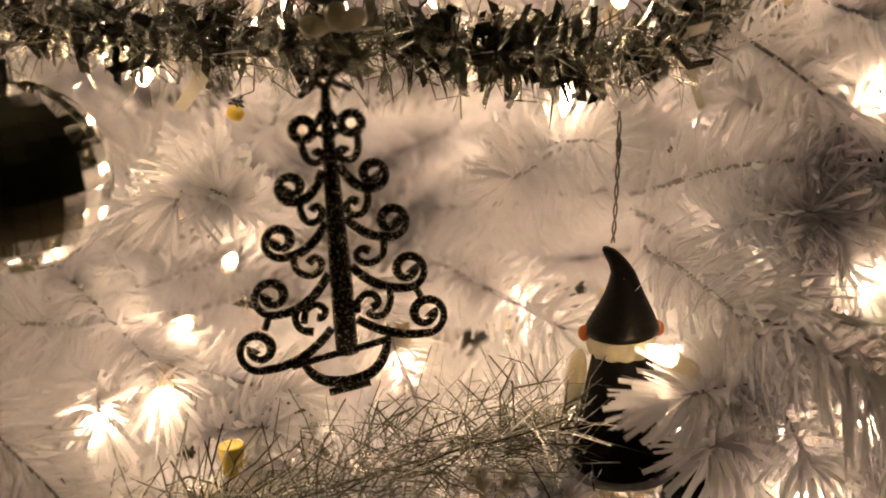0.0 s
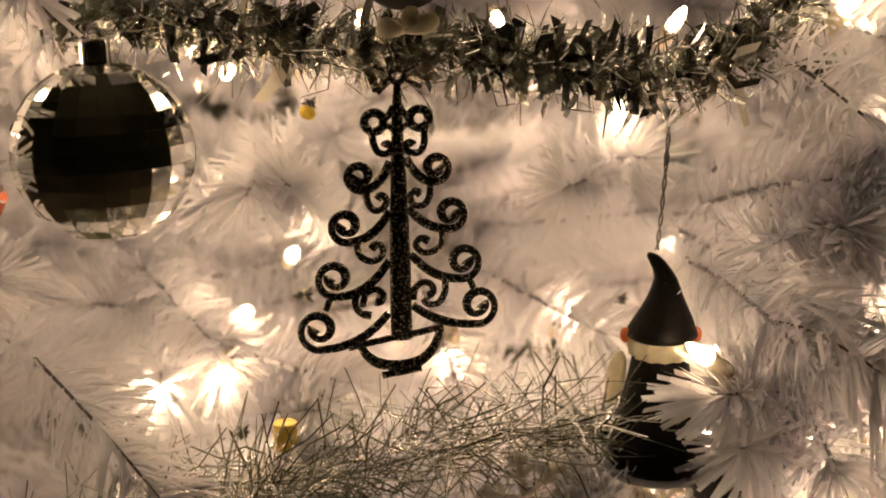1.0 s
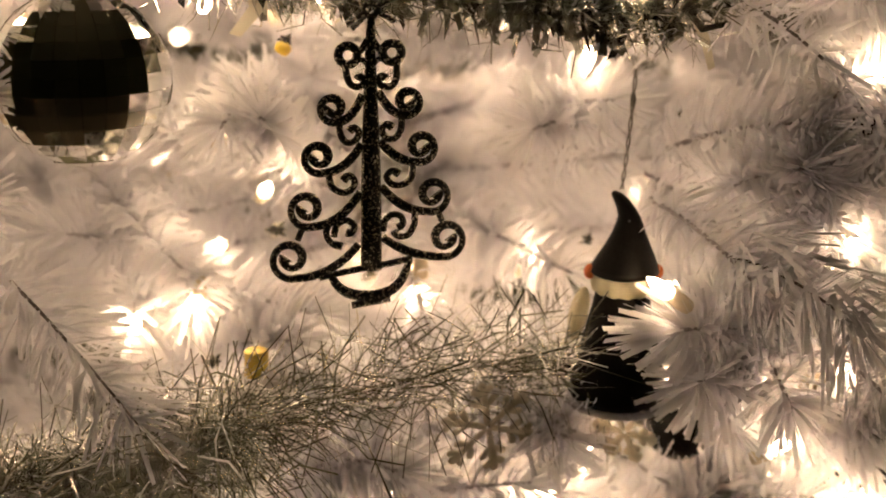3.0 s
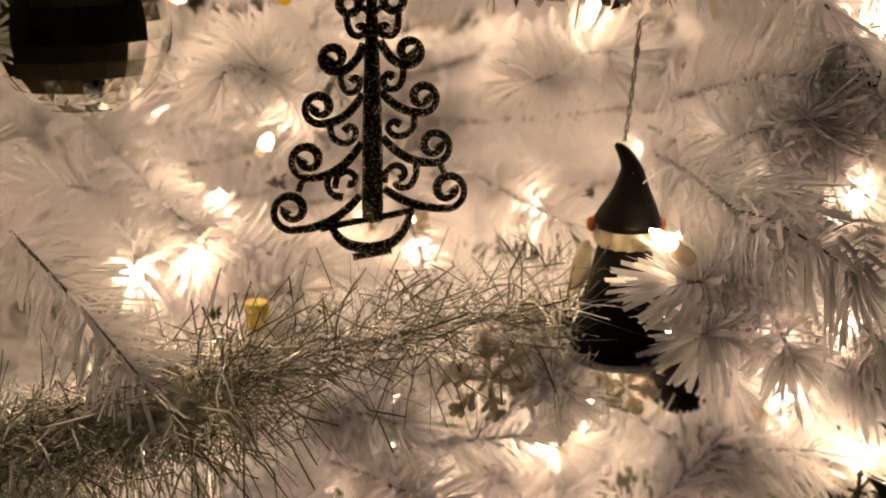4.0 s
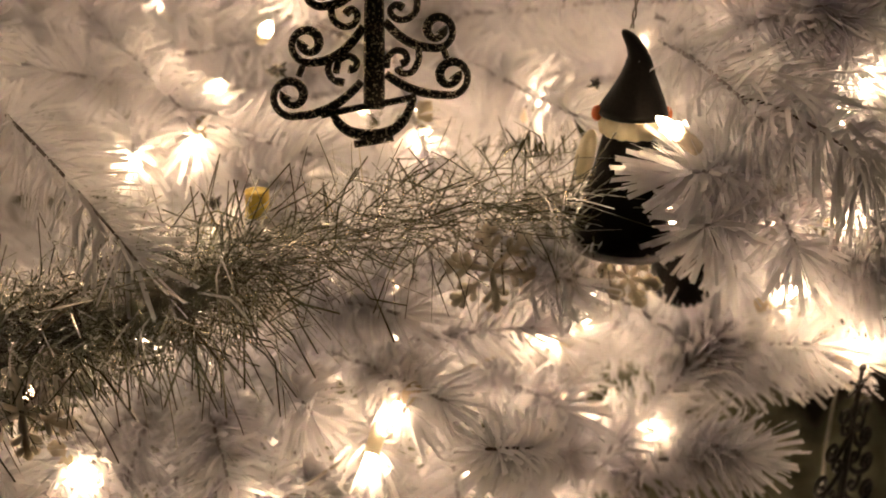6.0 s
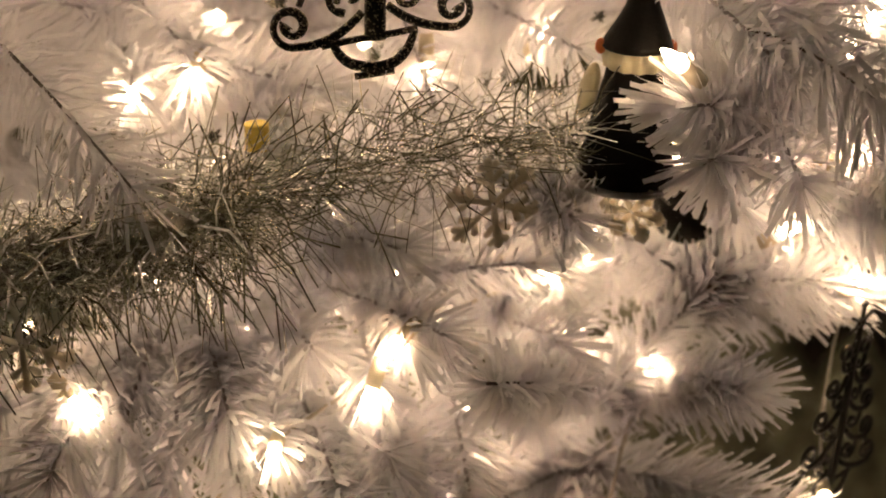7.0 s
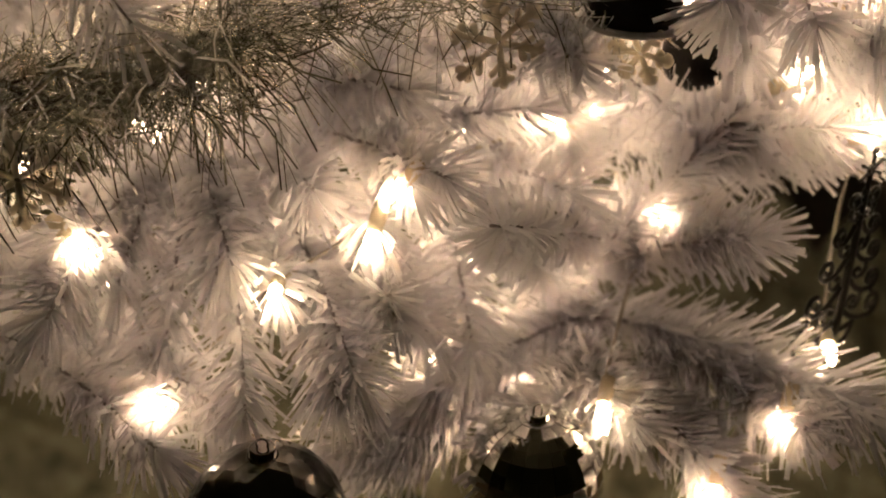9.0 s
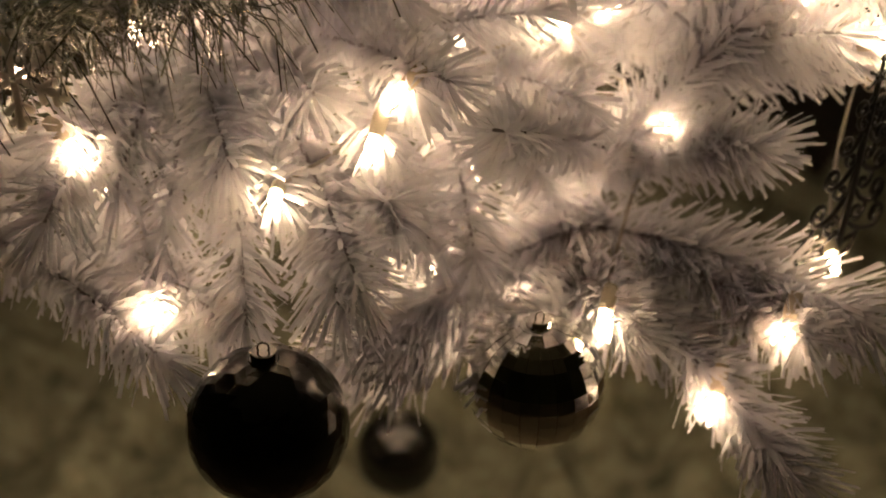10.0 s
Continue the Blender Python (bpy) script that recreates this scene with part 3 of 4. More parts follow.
for k in range(90):
    # unseen bulbs added among the boughs of the lower tiers to light their fronts
    x, z = -0.12 + 0.30 * ((k * 0.618) % 1), 0.425 + 0.22 * ((k * 0.382 + 0.017 * k) % 1)
    bulb((x, 0.405 + 0.065 * ((k * 0.755) % 1), z), light_rng.uniform(0, 180), light_rng.uniform(-60, 60))

# unseen bulbs added behind the drooping bough to light its needles
for spot in ((-0.0325, 0.4050, 0.4169), (-0.0077, 0.4100, 0.4048), (-0.0229, 0.4100, 0.4366), (0.0120, 0.4200, 0.4249), (-0.0474, 0.4100, 0.4018), (0.0260, 0.4200, 0.4420)):
    bulb(spot, 60, 20)

# the wire between the bulbs in front
SPOTS = [so.location.copy() for so in lights.children[:40]]
here = SPOTS.pop(0)
while SPOTS:
    near = min(SPOTS, key=lambda q: (q - here).length)
    SPOTS.remove(near)
    if (near - here).length < 0.09 and max(near.z, here.z) < 0.58:
        mid = (here + near) / 2 + Vector((0.004, 0.040, -0.012))
        part("wire", sweep(bmesh.new(), bezier(here + Vector((0, 0.006, 0)), mid, near + Vector((0, 0.006, 0)), 10), 0.0008, sides=5, up=Vector((0.2, 0.1, 1))), M_WIRE, lights)
    here = near


# ---- tinsel garlands ----
def garland(label, ctrl, fine, fine_len, fine_w, flakes, lean, jitter, droop=0.05, loosely=0.0042):
    root = tagged(new("tinsel_garland"), label, "tinsel garland", "tinsel garlands")
    line = smooth_path(ctrl, 10)
    part("core", sweep(bmesh.new(), line, 0.0006, sides=6, up=Vector((0.1, 0.2, 1))), M_TINSEL, root)
    v, f = strips(rng, line, fine, fine_len, 0.45, fine_w, lean, 0.1, 0.0, 0.9, droop, jitter, 42, loosely)
    st = new("strand", strip_mesh("strand", v, f, M_TINSEL))
    st.parent = root
    tagged(st, kind="stuff")
    if flakes:
        v, f = strips(rng, line, flakes, 0.015, 0.35, 0.0045, 78, 0.1, 0.0, 1.2, 0.15, 0.7)
        fl = new("flake", strip_mesh("flake", v, f, M_FOIL))
        fl.parent = root
        tagged(fl, "wide shiny silver foil flakes", kind="stuff")
        v, f = strips(rng, line, 14, 0.02, 0.3, 0.0050, 78, 0.1, 0.0, 0.8, 0.15, 0.5)
        fl = new("pale_flake", strip_mesh("pale_flake", v, f, M_CREAM_FOIL))
        fl.parent = root
        tagged(fl, "cream coloured flakes", kind="stuff")
    return root


garland("silver tinsel garland with wide foil flakes draped between branches",
        [(-0.1696, 0.4260, 0.7671), (-0.1361, 0.4210, 0.7642), (-0.1001, 0.4210, 0.7569), (-0.0683, 0.4260, 0.7505), (-0.0353, 0.4280, 0.7472), (0.0020, 0.4260, 0.7440), (0.0387, 0.4210, 0.7369), (0.0707, 0.4160, 0.7372), (0.0894, 0.4180, 0.7466), (0.1036, 0.4260, 0.7599), (0.1175, 0.4460, 0.7736)],
        3300, 0.016, 0.0006, 700, 80, 0.8)
garland("fine silver tinsel garland draped low across the white branches",
        [(-0.2043, 0.3750, 0.5582), (-0.1734, 0.3720, 0.5692), (-0.1449, 0.3750, 0.5773), (-0.1161, 0.3780, 0.5855), (-0.0853, 0.3820, 0.5934), (-0.0543, 0.3880, 0.5995), (-0.0206, 0.3920, 0.6053), (0.0095, 0.3980, 0.6072), (0.0348, 0.4100, 0.6016), (0.0555, 0.4400, 0.5812)],
        2500, 0.025, 0.0007, 0, 78, 0.40, 0.0, 0.0062)
garland("second turn of fine silver tinsel hanging thick and low",
        [(-0.2208, 0.3720, 0.5487), (-0.1896, 0.3680, 0.5590), (-0.1596, 0.3660, 0.5694), (-0.1312, 0.3680, 0.5768), (-0.1051, 0.3720, 0.5823), (-0.0873, 0.3780, 0.5850)],
        2500, 0.029, 0.0008, 0, 84, 0.3, 0.8, 0.0075)


# ---- filigree trees ----
U = 1.13e-4


def fil(px, py):
    """Pattern units to metres, from the star's middle; traced and warped to fit the camera's view."""
    x, y = px - 378, py - 97
    return Vector((1.123e-4 * x + 0.0423e-4 * y + 10.4e-9 * x * y, 0.0, -1.111e-4 * y + 0.027e-4 * x + -11.2e-9 * y * y))


def scroll(bm, start, centre, radius, side, turns=1.35, wide=0.0015):
    """A scroll: from the trunk it dips, runs round outside and curls in. side -1: to the trunk's one hand, 1: the other."""
    spiral = []
    for i in range(34):
        k = i / 33
        a = radians(-75) - k * turns * math.tau
        r = radius * (1 - 0.76 * k ** 1.15)
        spiral.append(fil(centre[0] - side * r * math.cos(a), centre[1] - r * math.sin(a)))
    join = (centre[0] - side * radius * math.cos(radians(-75)), centre[1] + radius * 0.966)
    lead = bezier(fil(*start), fil(start[0] + (join[0] - start[0]) * 0.42, join[1] - 2), fil(*join), 10)[:-1]
    pts = lead + spiral
    n = len(pts)
    w = [wide * (1.0 + 0.15 * math.sin(i * 0.31)) * (1.0 if i < n - 7 else 1.0 + 0.13 * (i - n + 7)) for i in range(n)]
    return sweep(bm, pts, w, 0.0012, 8)


def curl(pts, wide=0.00125):
    line = smooth_path([fil(*p) for p in pts], 5)
    n = len(line)
    return sweep(bmesh.new(), line, [wide * (1 if i < n - 4 else 1.25) for i in range(n)], 0.0012, 8)


def filigree(m, mat, label):
    root = tagged(new("tree_ornament"), label, "christmas ornament", "filigree trees")
    root.matrix_world = m
    spine = [(378, 116, 11), (376, 165, 14), (374, 240, 17), (374, 330, 20), (374, 430, 25), (374, 560, 30), (374, 700, 33), (374, 800, 34), (374, 895, 34)]
    part("trunk", sweep(bmesh.new(), [fil(x, y) for x, y, w in spine], [w * U for x, y, w in spine], 0.0014, 8), mat, root)
    ring = [fil(378 + 15 * math.cos(k * math.tau / 16), 8 + 15 * math.sin(k * math.tau / 16)) for k in range(16)]
    part("loop", sweep(bmesh.new(), ring, 0.0007, 0.0009, 6, closed=True), mat, root)
    bm = bmesh.new()
    ring = [fil(378 + 20 * math.cos(k * math.tau / 16), 97 + 20 * math.sin(k * math.tau / 16)) for k in range(16)]
    sweep(bm, ring, 0.0012, 0.0011, 8, closed=True)
    for end in ((302, 64), (302, 142), (452, 58), (452, 132), (378, 26)):
        a, b = Vector((378, 97)), Vector(end)
        sweep(bm, [fil(*a.lerp(b, k)) for k in (0.3, 0.55, 0.8, 0.93, 1.0)], [0.0011, 0.0008, 0.0010, 0.0012, 0.0006], 0.0010, 6)
    part("star", bm, mat, root)
    for side, c in ((-1, (305, 237)), (1, (441, 229))):
        bm = bmesh.new()
        ring = [fil(c[0] + 29 * math.cos(k * math.tau / 18), c[1] + 29 * math.sin(k * math.tau / 18)) for k in range(18)]
        sweep(bm, ring, 0.0016, 0.0012, 8, closed=True)
        sweep(bm, bezier(fil(374 + side * 8, 190), fil(374 + side * 22, 222), fil(c[0] - side * 26, c[1] - 8), 6), 0.0013, 0.0011, 8)
        sweep(bm, bezier(fil(374 + side * 12, 262), fil(374 + side * 26, 240), fil(c[0] - side * 20, c[1] + 22), 6), 0.0010, 0.0011, 8)
        part("ring", bm, mat, root)
    tiers = [((350, 358), (258, 400), 43, -1), ((346, 508), (214, 549), 49, -1), ((342, 655), (178, 706), 55, -1), ((336, 815), (128, 857), 60, -1),
             ((398, 348), (488, 380), 43, 1), ((402, 500), (529, 520), 48, 1), ((406, 640), (564, 668), 53, 1), ((410, 795), (606, 803), 58, 1)]
    for start, centre, radius, side in tiers:
        part("scroll", scroll(bmesh.new(), start, centre, radius, side), mat, root)
    for pts in (((298, 268), (303, 305), (318, 330), (345, 332), (356, 312), (342, 302), (334, 312)),
                ((278, 440), (281, 478), (298, 503), (324, 500), (338, 476), (323, 458), (309, 470)),
                ((246, 598), (253, 636), (284, 656), (314, 648), (324, 622), (306, 604), (289, 620)),
                ((255, 735), (237, 774), (250, 808), (284, 820)),
                ((260, 790), (270, 755), (298, 741), (322, 758), (314, 780), (298, 778)),
                ((455, 258), (454, 305), (438, 332), (408, 330), (397, 310), (412, 300), (420, 310)),
                ((470, 424), (466, 468), (446, 493), (420, 490), (408, 466), (424, 448), (440, 460)),
                ((502, 570), (500, 608), (478, 632), (442, 635), (422, 612), (438, 592), (460, 602)),
                ((508, 716), (506, 758), (486, 790), (456, 792), (446, 776)),
                ((412, 775), (416, 745), (440, 726), (466, 733), (472, 756), (454, 766))):
        part("small_scroll", curl(pts), mat, root)
    for a, b in (((166, 758), (150, 798)), ((580, 716), (592, 748))):
        part("link", sweep(bmesh.new(), [fil(*a), fil(*b)], 0.0012, 0.0011, 8), mat, root)
    bm = bmesh.new()
    sweep(bm, [fil(215, 914), fil(290, 899), fil(365, 886), fil(430, 876), fil(500, 862)], 0.0013, 0.0012, 8)
    sweep(bm, smooth_path([fil(250, 908), fil(272, 942), fil(310, 966), fil(372, 974), fil(430, 960), fil(468, 925), fil(492, 868)], 5), [0.0013 + 0.0009 * math.sin(math.pi * i / 30) for i in range(31)], 0.0012, 8)
    sweep(bm, [fil(314, 1001), fil(372, 993), fil(432, 984)], 0.0014, 0.0012, 8)
    part("pot", bm, mat, root)
    return root


star = Vector((-0.0384, 0.3850, 0.7413))
fil_one = filigree(Matrix.Translation(star) @ Euler((radians(6), radians(2.5), radians(6.5))).to_matrix().to_4x4(), M_GLITTER,
                   "black glittered filigree christmas tree ornament with curling scrolls")
star2 = Vector((0.1485, 0.3950, 0.5326))
fil_two = filigree(Matrix.Translation(star2) @ Euler((radians(2), radians(4), radians(36))).to_matrix().to_4x4() @ Matrix.Scale(0.78, 4), M_BLACKMETAL,
                   "small black lacquered filigree tree ornament turned sideways over the gap")


# ---- balls ----
def cap_part(root, r, mat, rise=0.28):
    tall = r * rise
    bm = lathe(bmesh.new(), [(r * 0.17, 0), (r * 0.19, 0.0006), (r * 0.17, 0.0012), (r * 0.17, tall * 0.9), (r * 0.15, tall)], 20)
    cap = part("cap", bm, mat, root)
    cap.location = (0, 0, r * 0.965)
    ring = [Vector((r * 0.07 * math.cos(k * math.tau / 14), 0, r * 0.07 * math.sin(k * math.tau / 14))) for k in range(14)]
    rg = part("ring", sweep(bmesh.new(), ring, 0.0004, sides=6, closed=True), mat, cap)
    rg.location = (0, 0, tall + r * 0.04)


def mirror_ball(at, r, turn, label, rows=15, cols=24, rise=0.28):
    root = tagged(new("mirror_ball"), label, "christmas ball", "mirror balls")
    root.matrix_world = pose(*at, 0, 0, turn)
    bm = bmesh.new()
    bmesh.ops.create_uvsphere(bm, u_segments=24, v_segments=16, radius=r * 0.96)
    part("body", smooth(bm), M_SILVER, root)
    cap_part(root, r, M_SILVER, rise)
    wob = random.Random(3)
    for i in range(rows):
        lat0, lat1 = -86 + 172 * i / rows, -86 + 172 * (i + 1) / rows
        n = cols if abs(lat0 + lat1) < 130 else cols // 2
        mid = radians((lat0 + lat1) / 2)
        gap = 0.006
        h = radians(lat1 - lat0) * r / 2 * (1 - gap)
        w0, w1 = (math.pi / n * r * math.cos(radians(v)) * (1 - gap) for v in (lat0, lat1))
        vs = [(-w0, 0.0, -h), (w0, 0.0, -h), (w1, 0.0, h), (-w1, 0.0, h)]
        verts = [(x * k, y, z * k) for y, k in ((0.0, 1.0), (-0.0003, 0.988)) for x, _, z in vs]
        faces = [(4, 5, 6, 7), (0, 1, 5, 4), (1, 2, 6, 5), (2, 3, 7, 6), (3, 0, 4, 7)]
        me = bpy.data.meshes.new("mirror_tile")
        me.from_pydata(verts, [], faces)
        me.materials.append(M_MIRROR)
        for k in range(n):
            ob = new("mirror_tile", me)
            ob.parent = root
            a = k * math.tau / n
            ob.matrix_basis = Euler((0, 0, a)).to_matrix().to_4x4() @ Euler((-mid, 0, 0)).to_matrix().to_4x4() @ Matrix.Translation((0, -r * 0.985, 0)) @ Euler((wob.gauss(0, 0.03), 0, wob.gauss(0, 0.03))).to_matrix().to_4x4()
    return root


def black_ball(at, r, label, facets=True):
    root = tagged(new("black_ball"), label, "christmas ball", "black balls")
    root.location = at
    bm = bmesh.new()
    bmesh.ops.create_icosphere(bm, subdivisions=4 if facets else 5, radius=r)
    if facets:
        for v in bm.verts:
            v.co *= 1 + 0.020 * noise.noise(v.co * 260)
    else:
        smooth(bm)
    part("body", bm, M_BLACKGLASS if facets or r > 0.025 else M_CERAMIC, root)
    cap_part(root, r, M_BLACKGLASS if facets else M_SILVER, 0.14)
    return root


mirror_ball((-0.1389, 0.3850, 0.7191), 0.0306, 5, "round mirror tiled silver ball with a small metal cap")
mirror_ball((0.0182, 0.3500, 0.4226), 0.0270, 20, "mirror tiled silver ball half hidden under a drooping branch", rise=0.12)
black_ball((-0.0816, 0.3080, 0.4340), 0.0291, "large glossy black ball with hammered facets below the lowest branches")
black_ball((-0.0392, 0.6200, 0.1680), 0.0289, "glossy black ball hanging deep under the tree", False)
black_ball((-0.0354, 0.4100, 0.7800), 0.0181, "small black ball hanging above the tinsel", False)
black_ball((0.1512, 0.4250, 0.7028), 0.0145, "small black ball with a silver cap among white needles", False)
# added ball, fills what is only a dark gap in the boughs
black_ball((0.0858, 0.4400, 0.5634), 0.0143, "small added black ball standing in for a dark gap behind the white needles", False)

# ---- gold capped ornament in the tinsel ----
gold = tagged(new("pearl_ball"), "pearl white ball with a shiny gold cap, sunk in the tinsel", "christmas ball")
gold.location = (-0.0858, 0.4040, 0.6023)
bm = bmesh.new()
bmesh.ops.create_uvsphere(bm, u_segments=32, v_segments=20, radius=0.020, matrix=Matrix.Translation((0, 0, -0.019)))
part("body", smooth(bm), M_PEARL, gold)
part("cap", lathe(bmesh.new(), [(0.0046, 0), (0.0050, 0.0006), (0.0046, 0.0014), (0.0046, 0.0095), (0.0049, 0.0100), (0.0042, 0.0106)], 24), M_GOLD, gold, "shiny gold metal cap")

# ---- the figurine ----
def figurine(at):
    bm = bmesh.new()
    tip_bend = lambda z: (0.0012 * math.sin(math.pi * (z - 0.0510) / 0.0325) - 0.0052 * max(0.0, (z - 0.0730) / 0.0105) ** 1.4, 0.0)
    # cloak
    lathe(bm, [(0.0176, 0.0), (0.0188, 0.002), (0.0181, 0.008), (0.0161, 0.018), (0.0136, 0.028), (0.0116, 0.037), (0.0104, 0.0435), (0.0090, 0.047)], 28, 0)
    # fluted collar of hair
    rings = []
    for r, z in ((0.0080, 0.0425), (0.0112, 0.0440), (0.0120, 0.0475), (0.0116, 0.0510), (0.0090, 0.0525)):
        rings.append([bm.verts.new(((r + 0.0006 * math.cos(k * math.tau / 5)) * math.cos(k * math.tau / 60), (r + 0.0006 * math.cos(k * math.tau / 5)) * math.sin(k * math.tau / 60), z)) for k in range(60)])
    for a, b in zip(rings, rings[1:]):
        for k in range(60):
            f = bm.faces.new((a[k], a[(k + 1) % 60], b[(k + 1) % 60], b[k]))
            f.smooth, f.material_index = True, 1
    # hat
    lathe(bm, [(0.0124, 0.0510), (0.0136, 0.0521), (0.0128, 0.0540), (0.0110, 0.0578), (0.0088, 0.0620), (0.0068, 0.0662), (0.0054, 0.0700), (0.0043, 0.0735), (0.0036, 0.0768), (0.0031, 0.0798), (0.0024, 0.0820), (0.0010, 0.0832)], 24, 0, bend=tip_bend)
    # sleeves and side tufts
    for s in (-1, 1):
        r = bmesh.ops.create_uvsphere(bm, u_segments=12, v_segments=8, radius=1.0)
        for v in r["verts"]:
            v.co = Vector((s * 0.0132 + v.co.x * 0.0022, v.co.y * 0.0026, 0.0515 + v.co.z * 0.0030))
        for f in {f for v in r["verts"] for f in v.link_faces}:
            f.material_index, f.smooth = 2, True
    r = bmesh.ops.create_uvsphere(bm, u_segments=16, v_segments=10, radius=1.0)
    for v in r["verts"]:
        v.co = Vector((-0.0160 - v.co.z * -0.0018 + v.co.x * 0.0038, 0.004 + v.co.y * 0.005, 0.0330 + v.co.z * 0.0110))
    for f in {f for v in r["verts"] for f in v.link_faces}:
        f.material_index, f.smooth = 1, True
    # foot plate
    lathe(bm, [(0.0196, -0.0022), (0.0204, -0.0014), (0.0202, 0.0)], 28, 3)
    ob = part("figurine", bm, [M_CERAMIC, M_IVORY, M_ORANGE, M_STEM])
    ob.matrix_world = pose(*at, 2, 1.5, 0)
    return tagged(ob, "glazed black cloaked figurine ornament with pointed hat and ivory collar", "figurine")


figurine((0.0543, 0.4120, 0.5880))
line = bezier((0.0551, 0.4160, 0.6705), (0.0582, 0.4200, 0.6878), (0.0611, 0.4250, 0.7154), 24)
bm = bmesh.new()
for ph in (0, math.pi):
    sweep(bm, [p + Vector((0.0006 * math.cos(i * 0.9 + ph), 0.0006 * math.sin(i * 0.9 + ph), 0)) for i, p in enumerate(line)], 0.00035, sides=5, up=Vector((0, 1, 0.1)))
bmesh.ops.create_icosphere(bm, subdivisions=2, radius=0.0014, matrix=Matrix.Translation(Vector((0.0597, 0.4220, 0.7041))) @ Matrix.Diagonal((0.8, 0.8, 2.2, 1)))
tagged(part("hanging_cord", bm, M_CORD), "twisted grey hanging cord with a small knot", "cord")


# ---- snowflakes ----
def snowflake(m, r, label):
    root = tagged(new("snowflake"), label, "snowflake", "frosted snowflakes")
    root.matrix_world = m
    y, x, z = Vector((0, 1, 0)), Vector((1, 0, 0)), Vector((0, 0, 1))
    for k in range(6):
        bm = bmesh.new()
        sweep(bm, [x * 0.001, x * r * 0.5, x * r * 0.9, x * r], [0.0012, 0.0014, 0.0022, 0.0012], 0.0007, 6, y)
        for at, ln in ((0.45, 0.30), (0.72, 0.24)):
            for s in (-1, 1):
                sweep(bm, [x * r * at, x * r * (at + ln * 0.6) + z * s * r * ln * 0.7, x * r * (at + ln * 0.7) + z * s * r * ln * 0.85], [0.0010, 0.0016, 0.0010], 0.0006, 6, y)
        part("arm", bm, M_FROST, root).rotation_euler = (0, k * math.tau / 6, 0)
    return root


snowflake(Matrix.Translation((0.0019, 0.3880, 0.5857)) @ Euler((0.2, 0.3, 0.4)).to_matrix().to_4x4(), 0.020, "frosted beige plastic snowflake hanging under the tinsel")
snowflake(Matrix.Translation((0.0558, 0.4000, 0.5775)) @ Euler((0.1, 0.1, -0.5)).to_matrix().to_4x4(), 0.013, "frosted beige plastic snowflake beside the figurine")
snowflake(Matrix.Translation((-0.1657, 0.3500, 0.5487)) @ Euler((0.1, 0.5, 0.3)).to_matrix().to_4x4(), 0.020, "frosted beige plastic snowflake below the tinsel")

# ---- small yellow bead ----
bm = lathe(bmesh.new(), [(0.0014, 0), (0.0030, 0.0008), (0.0034, 0.0030), (0.0020, 0.0046)], 14)
yl = tagged(part("yellow_bead", bm, M_YELLOW), "small bright yellow plastic bead on a twig", "bead")
yl.matrix_world = pose(*(-0.0762, 0.4500, 0.7208), 20, 30, 0)

# ---- under the tree ----
def skirt():
    rings, spokes = 80, 150
    verts, faces = [(0, 0, 0.05)], []
    for i in range(1, rings + 1):
        for j in range(spokes):
            a = j * math.tau / spokes
            rim = 0.66 + 0.03 * math.sin(a * 3 + 1) + 0.03 * noise.noise(Vector((math.cos(a) * 2, math.sin(a) * 2, 5)))
            r = rim * i / rings
            x, y = r * math.cos(a), r * math.sin(a)
            p = Vector((x * 2.6, y * 2.6, 0.3))
            z = 0.035 + 0.05 * noise.noise(p) + 0.09 * abs(noise.noise(Vector((x * 13, y * 3.5, 1.7)))) + 0.026 * noise.noise(p * 6) + 0.008 * noise.noise(p * 15)
            z += 0.02 * math.sin(a * 22 + 3 * noise.noise(p)) * (i / rings) ** 2
            verts.append((x, y, max(z, 0.004)))
    for j in range(spokes):
        faces.append((0, 1 + j, 1 + (j + 1) % spokes))
    for i in range(rings - 1):
        for j in range(spokes):
            a, b = 1 + i * spokes, 1 + (i + 1) * spokes
            faces.append((a + j, b + j, b + (j + 1) % spokes, a + (j + 1) % spokes))
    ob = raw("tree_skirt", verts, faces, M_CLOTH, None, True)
    ob.location = (AXIS.x, AXIS.y, 0)
    return tagged(ob, "crumpled olive satin cloth spread round the foot of the tree", "tree skirt")


skirt()


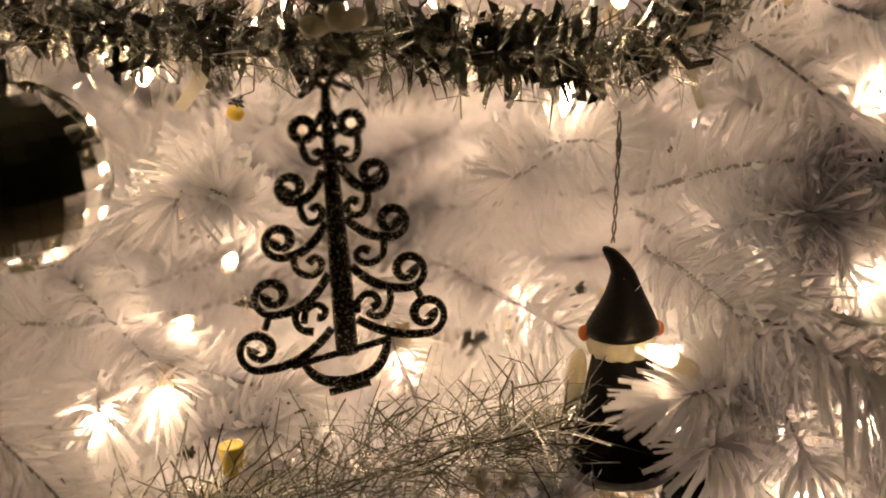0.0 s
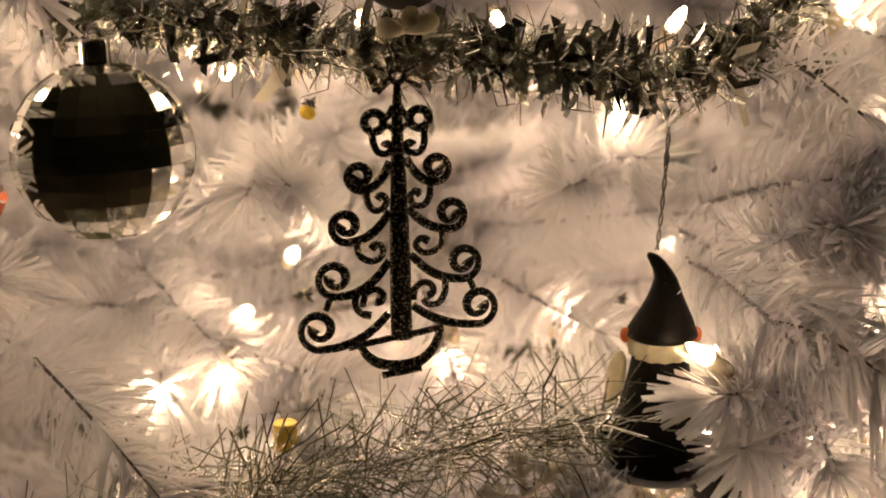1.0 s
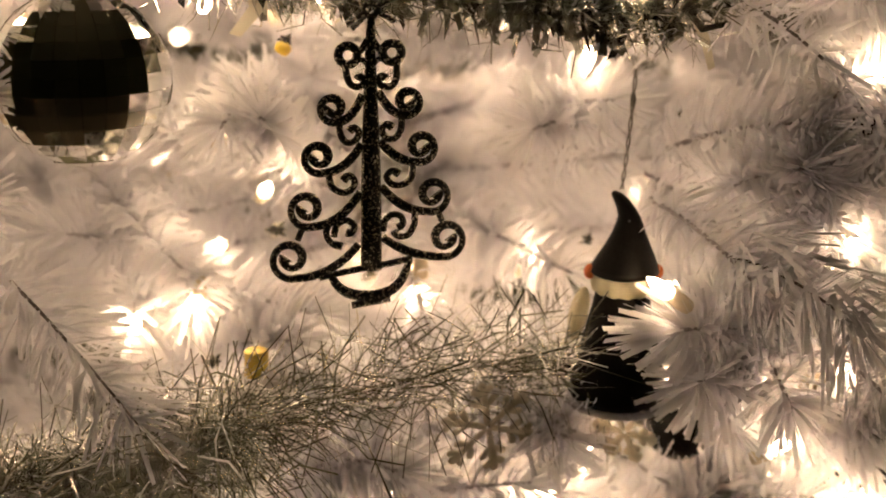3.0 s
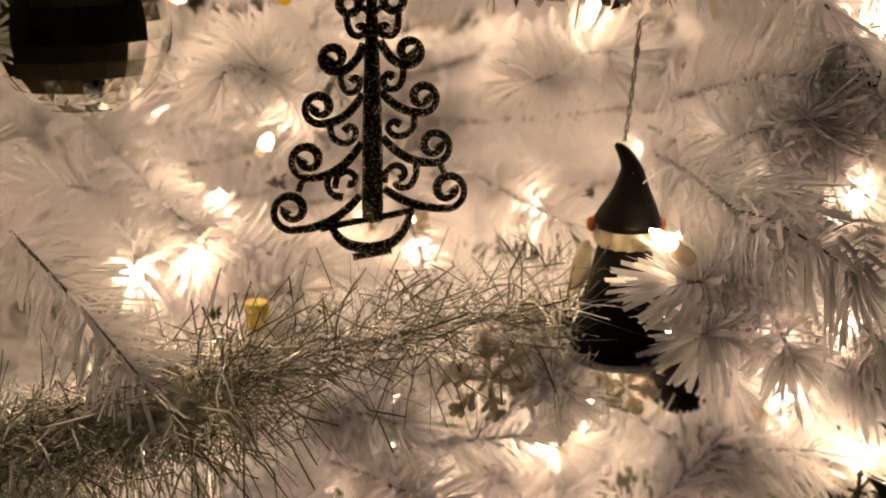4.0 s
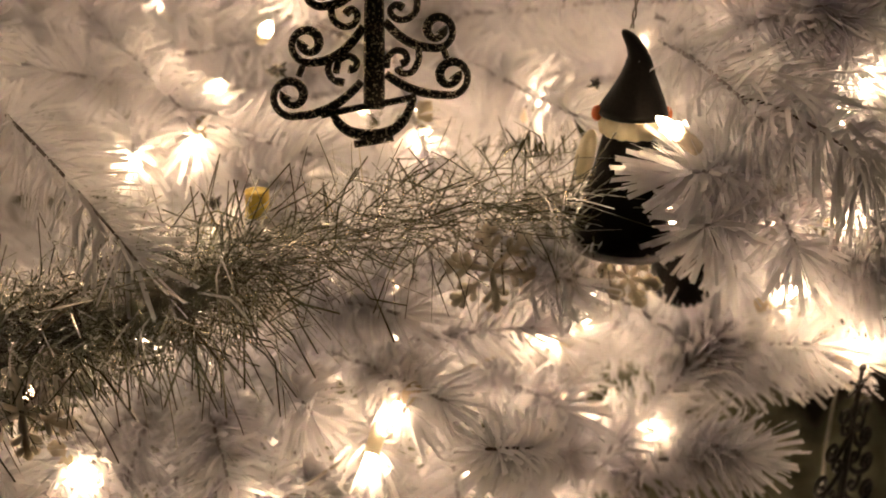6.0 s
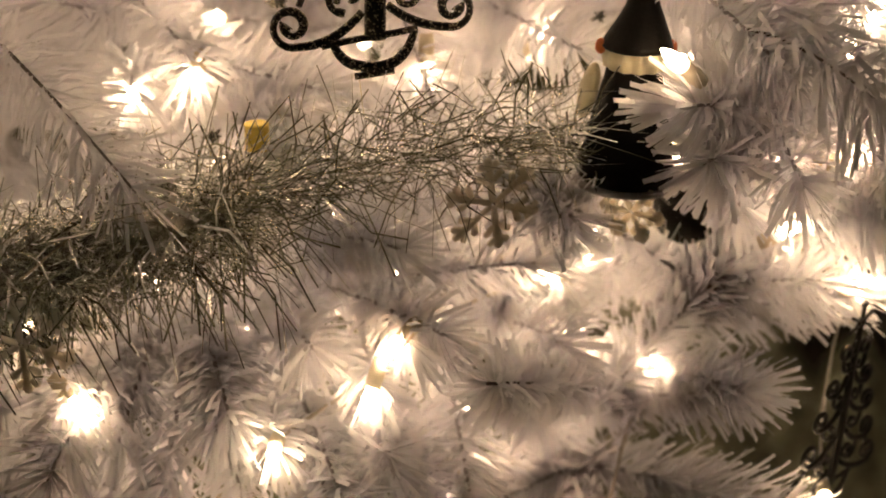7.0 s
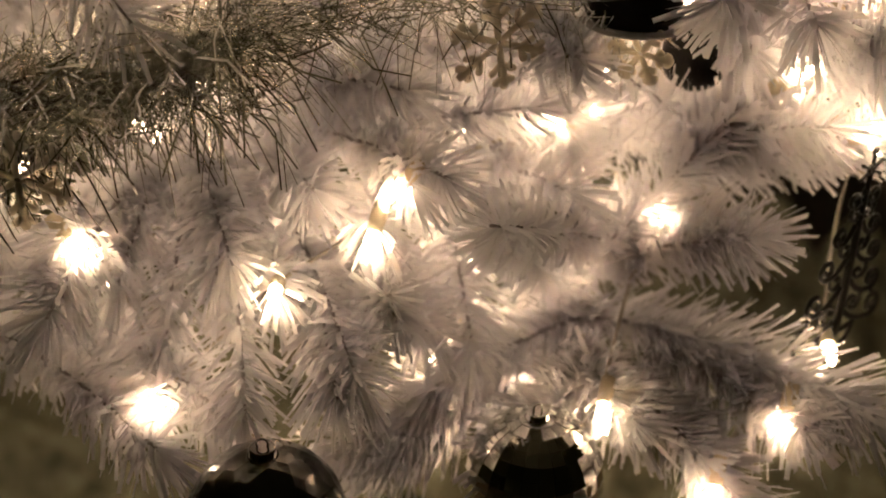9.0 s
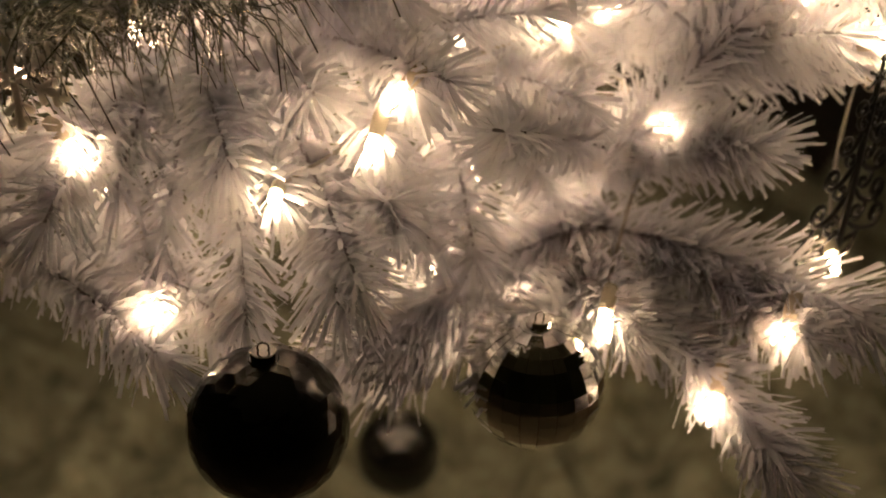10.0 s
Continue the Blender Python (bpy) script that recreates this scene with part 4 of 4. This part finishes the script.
# ---- dark chest on the carpet behind ----
def chest():
    a, b = Vector((0.3882, 1.3856, 0.0)), Vector((0.5378, 1.2761, 0.0))
    way = (b - a).normalized()
    root = tagged(new("chest"), "low dark stained wooden chest standing on the carpet", "chest")
    root.matrix_world = pose(*(a + way * 0.30), 0, 0, math.degrees(math.atan2(way.y, way.x)))
    for name, lo, hi in (("body", (-0.5, 0.0, 0.0), (0.5, 0.36, 0.25)), ("lid", (-0.51, -0.01, 0.252), (0.51, 0.37, 0.29))):
        bm = box(bmesh.new(), lo, hi)
        bmesh.ops.bevel(bm, geom=bm.edges[:], offset=0.006, segments=2, affect="EDGES")
        part(name, bm, M_DARKWOOD, root)


chest()


# ---- small dark picks, added to stand in for dark gaps deep among the needles ----
def pick(at, r, label, mat, category):
    root = tagged(new("glitter_pick"), label, category, "black glitter picks")
    root.location = at
    for k in range(9):
        d = Vector((math.cos(k * 2.4), math.sin(k * 2.4), -0.8 + 0.2 * k)).normalized()
        part("spike", sweep(bmesh.new(), [Vector((0, 0, 0)), d * r * 0.6, d * r], [r * 0.26, r * 0.2, r * 0.05], sides=6, up=Vector((0.3, 0.2, 1))), mat, root)


pick((0.0481, 0.4620, 0.6395), 0.0040, "small added black star pick standing in for a dark gap among the needles", M_GLITTER, "pick")
pick((0.0230, 0.4620, 0.6302), 0.0036, "small added black star pick standing in for a dark gap among the needles", M_GLITTER, "pick")
pick((-0.0820, 0.4620, 0.6463), 0.0050, "small added black star pick standing in for a dark gap behind the scrolls", M_GLITTER, "pick")
pick((0.0852, 0.4500, 0.6944), 0.0026, "tiny added black star pick standing in for a dark gap among the needles", M_GLITTER, "pick")
pick((-0.1066, 0.4300, 0.5995), 0.0044, "small added black star pick standing in for a dark gap under a bulb", M_GLITTER, "pick")
pick((-0.0744, 0.4520, 0.7260), 0.0034, "tiny black glittered star pick above the yellow bead", M_GLITTER, "pick")
red = lathe(bmesh.new(), [(0.001, -0.009), (0.006, -0.0065), (0.009, 0.0), (0.006, 0.0065), (0.001, 0.009)], 18)
rb = tagged(part("red_bead", red, M_ORANGE), "small orange red bead among white needles", "bead")
rb.location = (-0.1955, 0.4250, 0.6975)

bm = bmesh.new()
for turn, ln in ((25, 0.013), (70, 0.011), (160, 0.010)):
    d = Vector((math.cos(radians(turn)), -0.15, math.sin(radians(turn)) * 0.8))
    sweep(bm, [d * ln * k + Vector((0, -0.004 * math.sin(k * 3.1), 0)) for k in (0.0, 0.25, 0.5, 0.75, 0.95, 1.0)], [0.0010, 0.0026, 0.0034, 0.0034, 0.0022, 0.0008], 0.0004, 8)
pt = tagged(part("silk_flower", bm, M_CREAM_FOIL), "cream silk flower with narrow petals tucked into the tinsel", "flower")
pt.location = (-0.0355, 0.4000, 0.7551)
